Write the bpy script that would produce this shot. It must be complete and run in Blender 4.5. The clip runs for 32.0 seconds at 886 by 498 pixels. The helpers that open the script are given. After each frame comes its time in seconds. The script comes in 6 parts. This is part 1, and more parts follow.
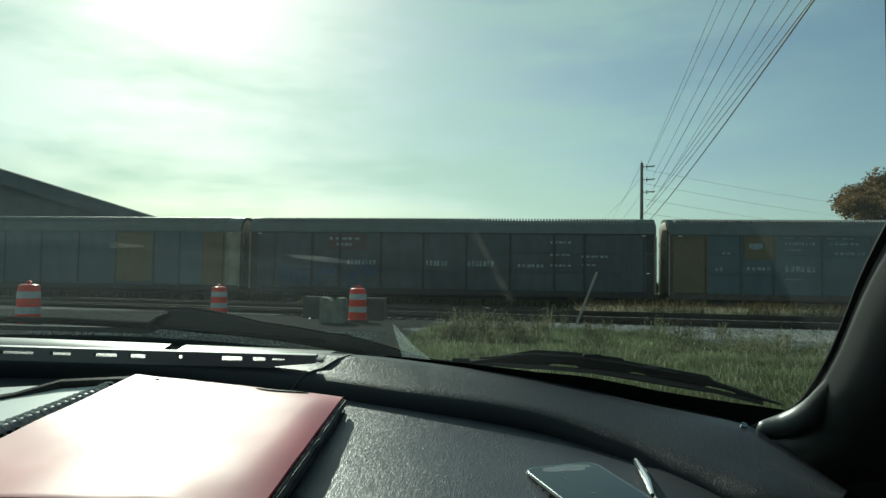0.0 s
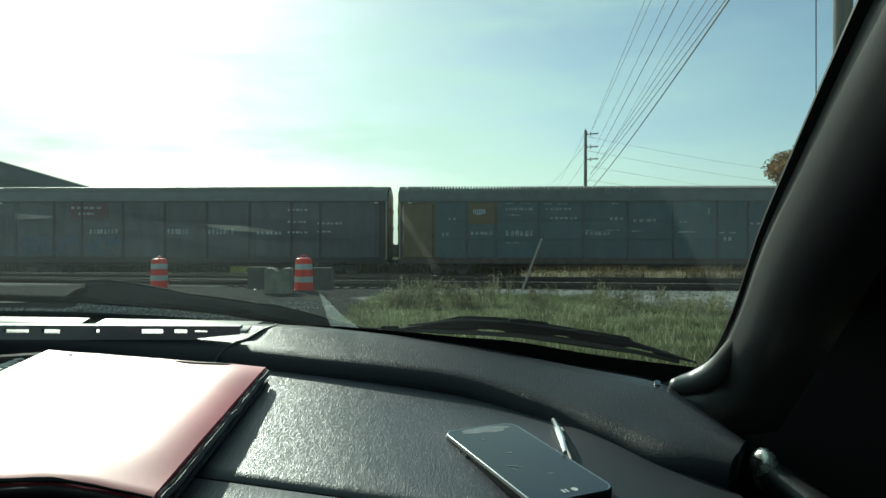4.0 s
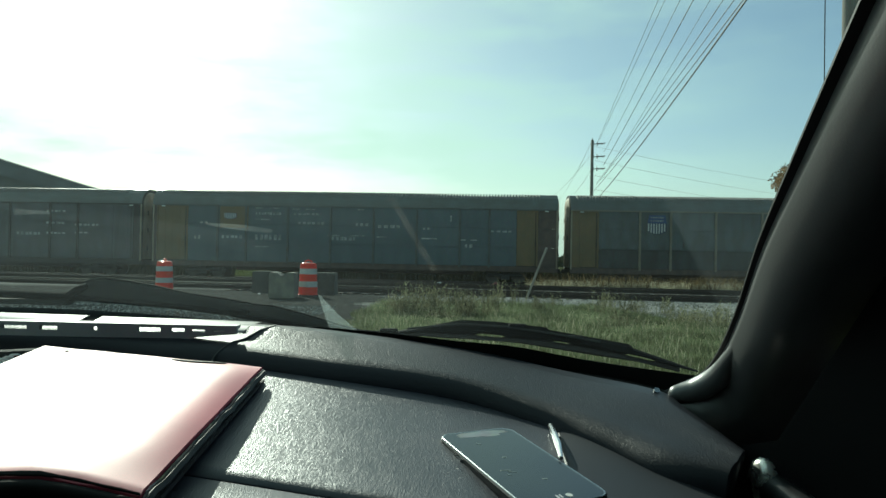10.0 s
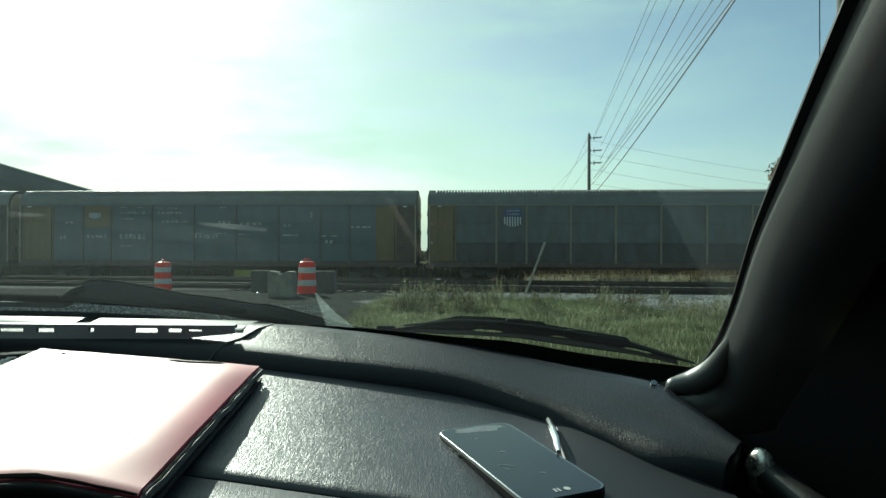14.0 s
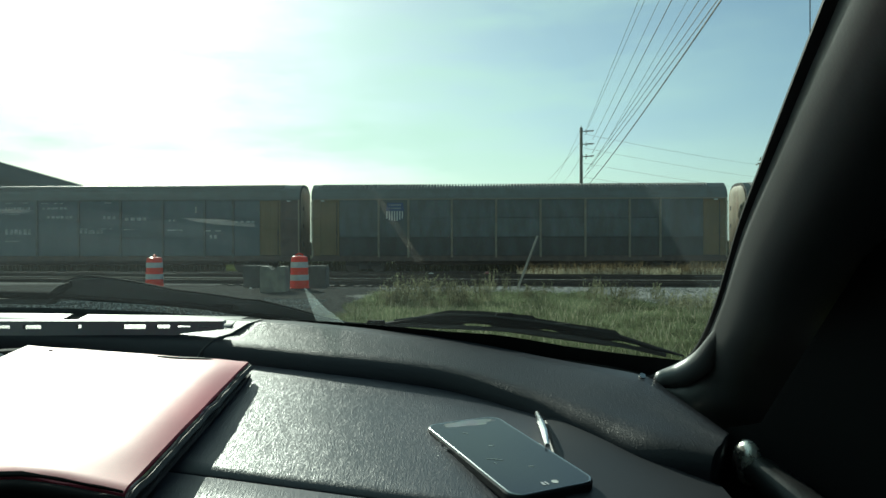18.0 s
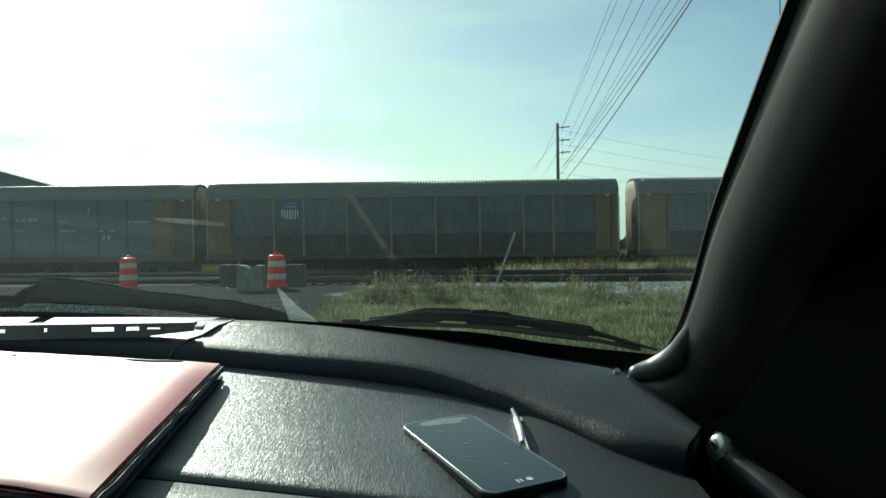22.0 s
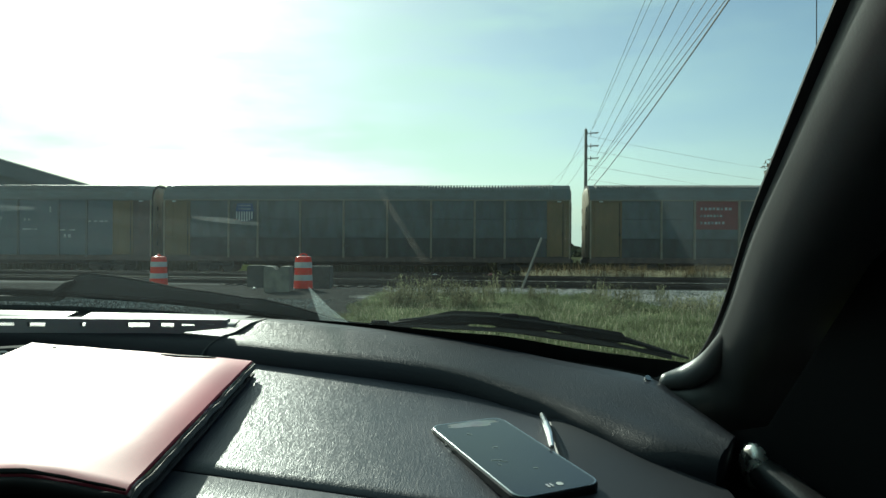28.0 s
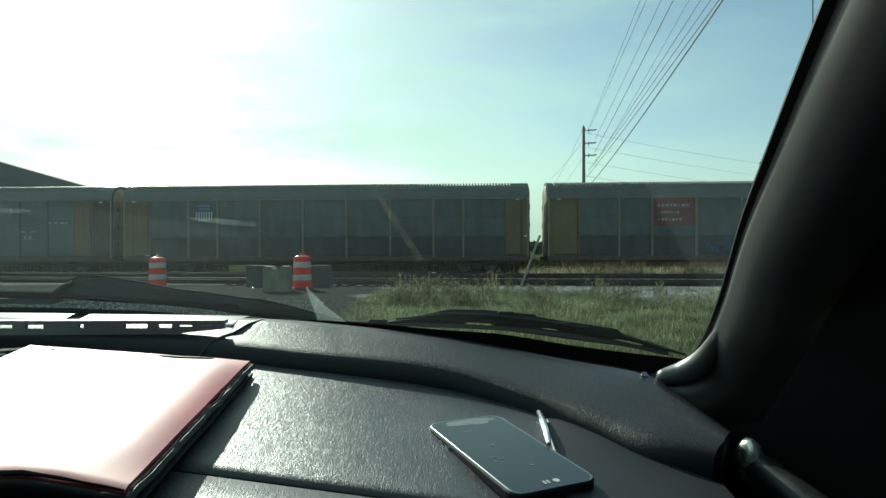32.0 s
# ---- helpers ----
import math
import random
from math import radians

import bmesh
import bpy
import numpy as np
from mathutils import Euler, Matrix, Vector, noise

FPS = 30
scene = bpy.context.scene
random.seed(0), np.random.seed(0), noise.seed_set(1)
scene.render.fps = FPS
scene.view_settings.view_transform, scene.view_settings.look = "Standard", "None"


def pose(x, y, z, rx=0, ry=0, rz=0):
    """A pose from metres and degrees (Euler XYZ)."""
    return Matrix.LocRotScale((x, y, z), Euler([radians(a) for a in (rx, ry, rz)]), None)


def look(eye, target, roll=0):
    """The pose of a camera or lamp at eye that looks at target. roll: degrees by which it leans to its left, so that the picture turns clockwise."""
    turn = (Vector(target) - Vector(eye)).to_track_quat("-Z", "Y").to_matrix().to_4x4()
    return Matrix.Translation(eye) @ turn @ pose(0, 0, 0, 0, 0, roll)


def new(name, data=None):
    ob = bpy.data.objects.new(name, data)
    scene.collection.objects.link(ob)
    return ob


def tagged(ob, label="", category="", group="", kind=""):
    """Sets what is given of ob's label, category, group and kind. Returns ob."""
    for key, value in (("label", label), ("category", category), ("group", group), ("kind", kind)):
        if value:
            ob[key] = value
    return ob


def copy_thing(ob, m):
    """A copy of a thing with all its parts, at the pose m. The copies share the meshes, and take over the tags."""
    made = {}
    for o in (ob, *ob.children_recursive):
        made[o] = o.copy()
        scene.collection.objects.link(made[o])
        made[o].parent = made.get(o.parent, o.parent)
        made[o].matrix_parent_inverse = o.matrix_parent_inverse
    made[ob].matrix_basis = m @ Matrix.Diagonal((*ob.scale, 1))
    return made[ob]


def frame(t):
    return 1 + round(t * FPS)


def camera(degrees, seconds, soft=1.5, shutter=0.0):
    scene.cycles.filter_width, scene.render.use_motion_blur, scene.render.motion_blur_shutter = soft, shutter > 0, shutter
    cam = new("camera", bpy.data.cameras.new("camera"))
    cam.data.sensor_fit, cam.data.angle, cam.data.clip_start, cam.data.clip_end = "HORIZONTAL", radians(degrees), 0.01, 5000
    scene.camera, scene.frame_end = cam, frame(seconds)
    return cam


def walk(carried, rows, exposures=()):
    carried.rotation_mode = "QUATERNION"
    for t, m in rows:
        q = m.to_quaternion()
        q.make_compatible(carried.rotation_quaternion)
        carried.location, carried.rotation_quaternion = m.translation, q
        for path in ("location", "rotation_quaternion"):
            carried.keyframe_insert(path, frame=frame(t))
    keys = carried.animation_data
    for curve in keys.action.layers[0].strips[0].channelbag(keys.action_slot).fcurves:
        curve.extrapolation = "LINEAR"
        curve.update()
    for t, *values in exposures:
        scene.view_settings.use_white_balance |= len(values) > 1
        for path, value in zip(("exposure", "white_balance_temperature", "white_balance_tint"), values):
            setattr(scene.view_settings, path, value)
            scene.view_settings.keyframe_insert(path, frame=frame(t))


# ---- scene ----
cam = camera(67.65, 32.0)
PATH = [
    (0, -0.0405, -0.0074, 1.2050, 7.186, 2.786, 0.935),
    (0.5, -0.0245, -0.0089, 1.2102, 4.918, 1.804, 1.275),
    (1, -0.0204, -0.0079, 1.2059, 3.098, 0.965, 1.209),
    (1.5, -0.0195, -0.0066, 1.2040, 1.927, 0.507, 0.584),
    (2, -0.0200, -0.0060, 1.2036, 2.827, 0.233, 0.280),
    (2.5, -0.0194, -0.0047, 1.2035, 3.204, 0.069, 0.020),
    (3, -0.0201, -0.0047, 1.2037, 3.313, -0.003, -0.003),
    (3.5, -0.0168, -0.0055, 1.2047, 2.978, 0.004, 0.060),
    (5.5, -0.0089, -0.0049, 1.2047, 2.012, 0.341, -0.022),
    (6, -0.0056, -0.0052, 1.2052, 1.712, 0.288, -0.108),
    (6.5, -0.0053, -0.0048, 1.2052, 1.439, 0.233, 0.007),
    (7, -0.0092, -0.0050, 1.2025, 1.255, 0.295, 0.323),
    (7.5, -0.0103, -0.0036, 1.2002, 1.366, 0.186, 0.813),
    (8, -0.0110, -0.0027, 1.1994, 1.849, 0.092, 1.169),
    (8.5, -0.0114, -0.0021, 1.1992, 2.425, 0.156, 1.585),
    (9, -0.0098, -0.0017, 1.1996, 2.846, 0.345, 1.562),
    (9.5, -0.0083, -0.0021, 1.1999, 3.065, 0.549, 1.268),
    (10, -0.0080, -0.0013, 1.1997, 3.067, 0.694, 1.078),
    (10.5, -0.0070, -0.0015, 1.1993, 3.066, 0.748, 0.705),
    (11, -0.0058, -0.0028, 1.1999, 2.907, 0.715, 0.210),
    (11.5, -0.0059, -0.0028, 1.1999, 2.923, 0.675, 0.077),
    (12, -0.0066, -0.0030, 1.2001, 2.921, 0.645, 0.133),
    (12.5, -0.0060, -0.0024, 1.2001, 2.974, 0.579, -0.026),
    (13, -0.0015, -0.0036, 1.2010, 2.918, 0.539, -0.206),
    (13.5, -0.0053, -0.0021, 1.1997, 2.935, 0.515, -0.008),
    (14, -0.0048, -0.0011, 1.1993, 2.930, 0.393, 0.158),
    (14.5, -0.0044, -0.0016, 1.1997, 2.898, 0.288, 0.208),
    (16.5, -0.0029, -0.0004, 1.1997, 2.833, 0.071, 0.312),
    (17, -0.0017, -0.0006, 1.2000, 2.671, -0.029, 0.046),
    (17.5, -0.0016, -0.0004, 1.1997, 2.459, -0.075, 0.012),
    (18, -0.0007, -0.0005, 1.1999, 2.302, -0.125, -0.105),
    (18.5, -0.0007, -0.0004, 1.2003, 2.130, -0.188, -0.103),
    (19, 0.0000, 0.0000, 1.2000, 2.000, -0.200, -0.040),
    (19.5, 0.0002, 0.0001, 1.2002, 1.862, -0.268, -0.103),
    (20, 0.0014, -0.0019, 1.2002, 1.749, -0.326, -0.365),
    (20.5, 0.0024, -0.0002, 1.1999, 1.475, -0.236, -0.517),
    (21, 0.0067, 0.0040, 1.2006, 0.918, -0.339, -0.878),
    (21.5, 0.0041, 0.0034, 1.2000, 0.564, -0.359, -0.777),
    (22, 0.0041, 0.0043, 1.2003, 0.432, -0.405, -0.748),
    (22.5, 0.0050, 0.0047, 1.1999, 0.434, -0.425, -0.719),
    (23, 0.0060, 0.0043, 1.2004, 0.482, -0.411, -0.845),
    (23.5, 0.0057, 0.0037, 1.2003, 0.549, -0.330, -0.768),
    (24, 0.0053, 0.0034, 1.2005, 0.635, -0.297, -0.642),
    (24.5, 0.0053, 0.0041, 1.2003, 0.710, -0.231, -0.472),
    (25, 0.0068, 0.0031, 1.2016, 0.878, -0.179, -0.631),
    (25.5, 0.0006, 0.0021, 1.1996, 1.044, 0.009, -0.727),
    (27.5, -0.0023, 0.0027, 1.1984, 2.403, 0.134, 0.076),
    (28, -0.0021, 0.0024, 1.1986, 2.633, -0.025, 0.279),
    (28.5, -0.0009, 0.0030, 1.1990, 2.778, -0.135, 0.236),
    (29, -0.0008, 0.0021, 1.1990, 2.808, -0.210, 0.199),
    (29.5, -0.0002, 0.0013, 1.1995, 2.791, -0.234, 0.069),
    (30, 0.0005, 0.0023, 1.1991, 2.739, -0.217, -0.029),
    (30.5, 0.0001, 0.0018, 1.1993, 2.663, -0.193, -0.162),
    (31, -0.0008, 0.0009, 1.1989, 2.597, -0.221, -0.080),
    (31.5, -0.0000, 0.0001, 1.1988, 2.555, -0.190, -0.132),
    (32, 0.0007, 0.0001, 1.1991, 2.527, -0.165, -0.239),
]


def eye_pose(x, y, z, yaw, pitch, lean):
    return pose(x, y, z, 90 + pitch, 0, yaw) @ pose(0, 0, 0, 0, 0, lean)


EXPOSURES = [(0, -0.45, 6300, -14), (0.7, -0.35, 6300, -14), (1.6, -0.1, 6300, -14), (3, 0.0, 6300, -14), (18, 0.0, 6300, -13), (24, 0.09, 6300, -13), (28, 0.05, 6300, -13), (32, 0.05, 6300, -13)]
walk(cam, [(t, eye_pose(*r)) for t, *r in PATH], EXPOSURES)

# ---- light ----
SUN_AZ, SUN_EL = radians(-30), radians(29)
world = bpy.data.worlds.new("world")
scene.world = world
world.use_nodes = True
wn, wl = world.node_tree.nodes, world.node_tree.links
wn.clear()
w_out, w_bg, w_sky = wn.new("ShaderNodeOutputWorld"), wn.new("ShaderNodeBackground"), wn.new("ShaderNodeTexSky")
w_sky.sky_type, w_sky.sun_disc = "NISHITA", False
w_sky.sun_elevation, w_sky.sun_rotation = SUN_EL, SUN_AZ
w_sky.air_density, w_sky.dust_density, w_sky.ozone_density = 1.0, 1.05, 1.6
# thin cirrus: stretched noise that whitens the blue
w_co, w_map = wn.new("ShaderNodeTexCoord"), wn.new("ShaderNodeMapping")
w_map.inputs["Scale"].default_value = (1.0, 1.6, 5.0)
w_map.inputs["Rotation"].default_value = (0.1, 0.42, 0.5)
w_noise, w_ramp, w_mix = wn.new("ShaderNodeTexNoise"), wn.new("ShaderNodeValToRGB"), wn.new("ShaderNodeMixRGB")
w_noise.inputs["Scale"].default_value, w_noise.inputs["Detail"].default_value, w_noise.inputs["Roughness"].default_value = 2.4, 9, 0.62
w_ramp.color_ramp.elements[0].position, w_ramp.color_ramp.elements[1].position = 0.38, 0.72
w_ramp.color_ramp.elements[0].color, w_ramp.color_ramp.elements[1].color = (0.1, 0.1, 0.1, 1), (0.64, 0.64, 0.64, 1)
w_mix.inputs[2].default_value = (6.5, 8.3, 7.5, 1)
wl.new(w_co.outputs["Generated"], w_map.inputs["Vector"])
wl.new(w_map.outputs["Vector"], w_noise.inputs["Vector"])
wl.new(w_noise.outputs["Fac"], w_ramp.inputs["Fac"])
# the cloud thins out towards the east
w_sep, w_east, w_thin = wn.new("ShaderNodeSeparateXYZ"), wn.new("ShaderNodeMapRange"), wn.new("ShaderNodeMath")
w_east.inputs["From Min"].default_value, w_east.inputs["From Max"].default_value = 0.05, 0.46
w_east.inputs["To Min"].default_value, w_east.inputs["To Max"].default_value = 1.35, 0.2
w_thin.operation = "MULTIPLY"
wl.new(w_co.outputs["Generated"], w_sep.inputs["Vector"])
wl.new(w_sep.outputs["X"], w_east.inputs["Value"])
wl.new(w_ramp.outputs["Color"], w_thin.inputs[0])
wl.new(w_east.outputs["Result"], w_thin.inputs[1])
wl.new(w_thin.outputs[0], w_mix.inputs[0])
wl.new(w_sky.outputs["Color"], w_mix.inputs[1])
# pale haze low over the horizon
w_low, w_haze = wn.new("ShaderNodeMapRange"), wn.new("ShaderNodeMixRGB")
w_low.inputs["From Min"].default_value, w_low.inputs["From Max"].default_value = 0.03, 0.1
w_low.inputs["To Min"].default_value, w_low.inputs["To Max"].default_value = 0.75, 0.0
w_haze.inputs[2].default_value = (5.0, 6.2, 6.2, 1)
wl.new(w_sep.outputs["Z"], w_low.inputs["Value"])
wl.new(w_low.outputs["Result"], w_haze.inputs[0])
wl.new(w_mix.outputs["Color"], w_haze.inputs[1])
wl.new(w_haze.outputs["Color"], w_bg.inputs["Color"])
wl.new(w_bg.outputs["Background"], w_out.inputs["Surface"])
w_bg.inputs["Strength"].default_value = 0.11

sun = new("sun", bpy.data.lights.new("sun", "SUN"))
sun.data.energy, sun.data.angle, sun.data.color = 5.0, radians(0.6), (1.0, 0.96, 0.89)
sun_way = Vector((math.sin(SUN_AZ) * math.cos(SUN_EL), math.cos(SUN_AZ) * math.cos(SUN_EL), math.sin(SUN_EL)))
sun.matrix_world = look(sun_way * 60, (0, 0, 0))


# ---- materials ----
def mat(name, color, rough=0.6, metal=0.0, vary=0.25, scale=6.0, fine=60.0, bump=0.2, dist=0.004, stretch=(1, 1, 1), tint=None, gloss=0.5,
        coords="Object", rand=0.0, streak=0.0):
    """A surface with stains at one scale, grain at another and fine relief. tint: the colour of the stains."""
    m = bpy.data.materials.new(name)
    m.use_nodes = True
    n, l = m.node_tree.nodes, m.node_tree.links
    b = n["Principled BSDF"]
    co, mp = n.new("ShaderNodeTexCoord"), n.new("ShaderNodeMapping")
    mp.inputs["Scale"].default_value = stretch
    l.new(co.outputs[coords], mp.inputs["Vector"])
    big, small = n.new("ShaderNodeTexNoise"), n.new("ShaderNodeTexNoise")
    big.inputs["Scale"].default_value, big.inputs["Detail"].default_value = scale, 5
    small.inputs["Scale"].default_value, small.inputs["Detail"].default_value = fine, 4
    l.new(mp.outputs["Vector"], big.inputs["Vector"])
    l.new(mp.outputs["Vector"], small.inputs["Vector"])
    ramp = n.new("ShaderNodeValToRGB")
    t = tint or tuple(c * (1 - vary) for c in color)
    ramp.color_ramp.elements[0].position, ramp.color_ramp.elements[1].position = 0.35, 0.65
    ramp.color_ramp.elements[0].color, ramp.color_ramp.elements[1].color = (*t, 1), (*color, 1)
    l.new(big.outputs["Fac"], ramp.inputs["Fac"])
    grain = n.new("ShaderNodeMixRGB")
    grain.blend_type = "MULTIPLY"
    grain.inputs[0].default_value = min(1.0, vary * 1.6)
    l.new(ramp.outputs["Color"], grain.inputs[1])
    l.new(small.outputs["Color"], grain.inputs[2])
    lift = n.new("ShaderNodeMixRGB")
    lift.blend_type = "MULTIPLY"
    lift.inputs[0].default_value = 1.0
    k = 1 + vary * 0.7
    lift.inputs[2].default_value = (k, k, k, 1)
    l.new(grain.outputs["Color"], lift.inputs[1])
    last = lift
    if rand:
        info, hsv = n.new("ShaderNodeObjectInfo"), n.new("ShaderNodeHueSaturation")
        rng = n.new("ShaderNodeMapRange")
        rng.inputs["To Min"].default_value, rng.inputs["To Max"].default_value = 1 - rand, 1 + rand
        l.new(info.outputs["Random"], rng.inputs["Value"])
        l.new(rng.outputs["Result"], hsv.inputs["Value"])
        l.new(last.outputs["Color"], hsv.inputs["Color"])
        last = hsv
    l.new(last.outputs["Color"], b.inputs["Base Color"])
    b.inputs["Roughness"].default_value, b.inputs["Metallic"].default_value = rough, metal
    b.inputs["Specular IOR Level"].default_value = gloss
    if vary:
        rr = n.new("ShaderNodeMapRange")
        rr.inputs["To Min"].default_value, rr.inputs["To Max"].default_value = max(0.03, rough - 0.12), min(1, rough + 0.12)
        l.new(big.outputs["Fac"], rr.inputs["Value"])
        l.new(rr.outputs["Result"], b.inputs["Roughness"])
    if bump:
        bp = n.new("ShaderNodeBump")
        bp.inputs["Strength"].default_value, bp.inputs["Distance"].default_value = bump, dist
        l.new(small.outputs["Fac"], bp.inputs["Height"])
        l.new(bp.outputs["Normal"], b.inputs["Normal"])
    return m


def leather(name, color, rough, cell=220.0, strength=0.5):
    """Grained vinyl: fine drawn-out creases over a soft mottle."""
    m = mat(name, color, rough, vary=0.18, scale=9, fine=cell, bump=0)
    n, l = m.node_tree.nodes, m.node_tree.links
    b = n["Principled BSDF"]
    co, mp, w, f, bp = n.new("ShaderNodeTexCoord"), n.new("ShaderNodeMapping"), n.new("ShaderNodeTexNoise"), n.new("ShaderNodeTexNoise"), n.new("ShaderNodeBump")
    mp.inputs["Scale"].default_value, mp.inputs["Rotation"].default_value = (cell * 0.55, cell * 0.105, cell * 0.18), (0, 0, 0.06)
    w.inputs["Scale"].default_value, w.inputs["Detail"].default_value, w.inputs["Distortion"].default_value = 1.0, 2.0, 1.8
    f.inputs["Scale"].default_value, f.inputs["Detail"].default_value = cell * 2.0, 1
    off, ab, mix = n.new("ShaderNodeMath"), n.new("ShaderNodeMath"), n.new("ShaderNodeMath")
    off.operation, ab.operation, mix.operation = "SUBTRACT", "ABSOLUTE", "MULTIPLY_ADD"
    off.inputs[1].default_value, mix.inputs[1].default_value = 0.5, 0.12
    l.new(co.outputs["Object"], mp.inputs["Vector"])
    l.new(mp.outputs["Vector"], w.inputs["Vector"])
    l.new(co.outputs["Object"], f.inputs["Vector"])
    l.new(w.outputs["Fac"], off.inputs[0])
    l.new(off.outputs[0], ab.inputs[0])
    l.new(f.outputs["Fac"], mix.inputs[0])
    l.new(ab.outputs[0], mix.inputs[2])
    l.new(mix.outputs[0], bp.inputs["Height"])
    bp.inputs["Strength"].default_value, bp.inputs["Distance"].default_value = strength, 0.003
    l.new(bp.outputs["Normal"], b.inputs["Normal"])
    return m


# slanted line on the glass past which the veil is painted paler
VEIL_EDGE, VEIL_AT = (0.8462, -0.2445, 0.4734), 0.5785


def glass(name, dust=0.03, tint=(0.93, 0.97, 0.95), glare_side=1.0, veil_past=1.0):
    """A thin pane: clear, mirror-like at a slant, with a dust film that can also stand in for glare."""
    m = bpy.data.materials.new(name)
    m.use_nodes = True
    n, l = m.node_tree.nodes, m.node_tree.links
    n.clear()
    out, clear, shine, film = n.new("ShaderNodeOutputMaterial"), n.new("ShaderNodeBsdfTransparent"), n.new("ShaderNodeBsdfGlossy"), n.new("ShaderNodeBsdfDiffuse")
    clear.inputs["Color"].default_value = (*tint, 1)
    shine.inputs["Roughness"].default_value = 0.02
    film.inputs["Color"].default_value = (0.6, 0.62, 0.6, 1)
    fr, m1, m2, ns, rg = n.new("ShaderNodeFresnel"), n.new("ShaderNodeMixShader"), n.new("ShaderNodeMixShader"), n.new("ShaderNodeTexNoise"), n.new("ShaderNodeMapRange")
    fr.inputs["IOR"].default_value = 1.22
    # a fine streaky dust film, thickened on the driver's half to paint the sun's glare
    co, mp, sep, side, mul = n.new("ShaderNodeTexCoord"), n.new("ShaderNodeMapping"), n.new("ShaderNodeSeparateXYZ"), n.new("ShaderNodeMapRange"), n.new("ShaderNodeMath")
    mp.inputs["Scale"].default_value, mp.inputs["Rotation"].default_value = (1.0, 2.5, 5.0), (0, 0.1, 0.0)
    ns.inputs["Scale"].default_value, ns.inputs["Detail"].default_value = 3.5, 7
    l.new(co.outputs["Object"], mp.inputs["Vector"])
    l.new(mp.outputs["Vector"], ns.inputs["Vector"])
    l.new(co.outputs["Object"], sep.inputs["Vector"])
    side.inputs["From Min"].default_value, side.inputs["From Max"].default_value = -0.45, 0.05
    side.inputs["To Min"].default_value, side.inputs["To Max"].default_value = glare_side, 1.0
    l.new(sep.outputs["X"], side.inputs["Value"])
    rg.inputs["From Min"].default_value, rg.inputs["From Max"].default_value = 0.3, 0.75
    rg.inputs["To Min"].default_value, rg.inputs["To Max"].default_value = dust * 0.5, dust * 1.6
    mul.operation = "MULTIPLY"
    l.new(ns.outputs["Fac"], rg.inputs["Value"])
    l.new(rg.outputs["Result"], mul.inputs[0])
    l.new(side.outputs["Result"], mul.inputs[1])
    # beyond a slanted line the film thickens to paint a paler reflected veil
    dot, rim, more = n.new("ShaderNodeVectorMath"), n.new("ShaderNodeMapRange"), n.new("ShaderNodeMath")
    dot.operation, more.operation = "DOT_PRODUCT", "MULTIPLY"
    dot.inputs[1].default_value = VEIL_EDGE
    rim.inputs["From Min"].default_value, rim.inputs["From Max"].default_value = VEIL_AT - 0.0015, VEIL_AT + 0.002
    rim.inputs["To Min"].default_value, rim.inputs["To Max"].default_value = 1.0, veil_past
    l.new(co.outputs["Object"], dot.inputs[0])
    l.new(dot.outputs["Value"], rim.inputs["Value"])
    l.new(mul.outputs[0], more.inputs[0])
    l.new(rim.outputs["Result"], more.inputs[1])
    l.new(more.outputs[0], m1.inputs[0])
    l.new(clear.outputs[0], m1.inputs[1])
    pass_on, both = n.new("ShaderNodeBsdfTranslucent"), n.new("ShaderNodeMixShader")
    pass_on.inputs["Color"].default_value = (0.71, 0.79, 0.80, 1)
    both.inputs[0].default_value = 0.7
    l.new(film.outputs[0], both.inputs[1])
    l.new(pass_on.outputs[0], both.inputs[2])
    l.new(both.outputs[0], m1.inputs[2])
    l.new(fr.outputs[0], m2.inputs[0])
    l.new(m1.outputs[0], m2.inputs[1])
    l.new(shine.outputs[0], m2.inputs[2])
    l.new(m2.outputs[0], out.inputs["Surface"])
    return m


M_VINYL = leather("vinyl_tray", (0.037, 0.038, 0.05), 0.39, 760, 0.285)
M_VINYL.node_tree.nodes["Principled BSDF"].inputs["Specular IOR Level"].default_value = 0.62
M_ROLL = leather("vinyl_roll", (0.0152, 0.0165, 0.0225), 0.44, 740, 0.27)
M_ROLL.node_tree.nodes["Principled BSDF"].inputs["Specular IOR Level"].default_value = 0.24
# paler than the other dash plastics: sunlight put into the colour
M_DECK = mat("sunlit_glossy_deck", (0.12, 0.125, 0.13), 0.35, vary=0.12, fine=500, bump=0.1, dist=0.0005)
M_LID = mat("smooth_lid", (0.015, 0.0162, 0.0225), 0.55, gloss=0.35, vary=0.12, fine=700, bump=0.15, dist=0.0005)
M_TRIM = mat("pillar_trim", (0.086, 0.088, 0.09), 0.4, gloss=1.0, vary=0.12, scale=8, fine=500, bump=0.15, dist=0.0008)
M_DARK = mat("dark_plastic", (0.006, 0.006, 0.007), 0.55, gloss=0.25, vary=0.2, fine=300, bump=0.1, dist=0.0005)
M_PULL = mat("worn_pull_plastic", (0.026, 0.026, 0.028), 0.4, gloss=0.5, vary=0.25, scale=60, fine=500, bump=0.3, dist=0.0006)
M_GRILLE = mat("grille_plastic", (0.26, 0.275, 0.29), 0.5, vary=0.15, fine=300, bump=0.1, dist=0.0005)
M_GASKET = mat("black_rubber", (0.012, 0.012, 0.012), 0.6, vary=0.2, fine=200, bump=0.2, dist=0.0006)
M_MATTE = mat("matt_black_cloth", (0.012, 0.012, 0.013), 0.95, gloss=0.02, vary=0.15, fine=400, bump=0.1, dist=0.0005)
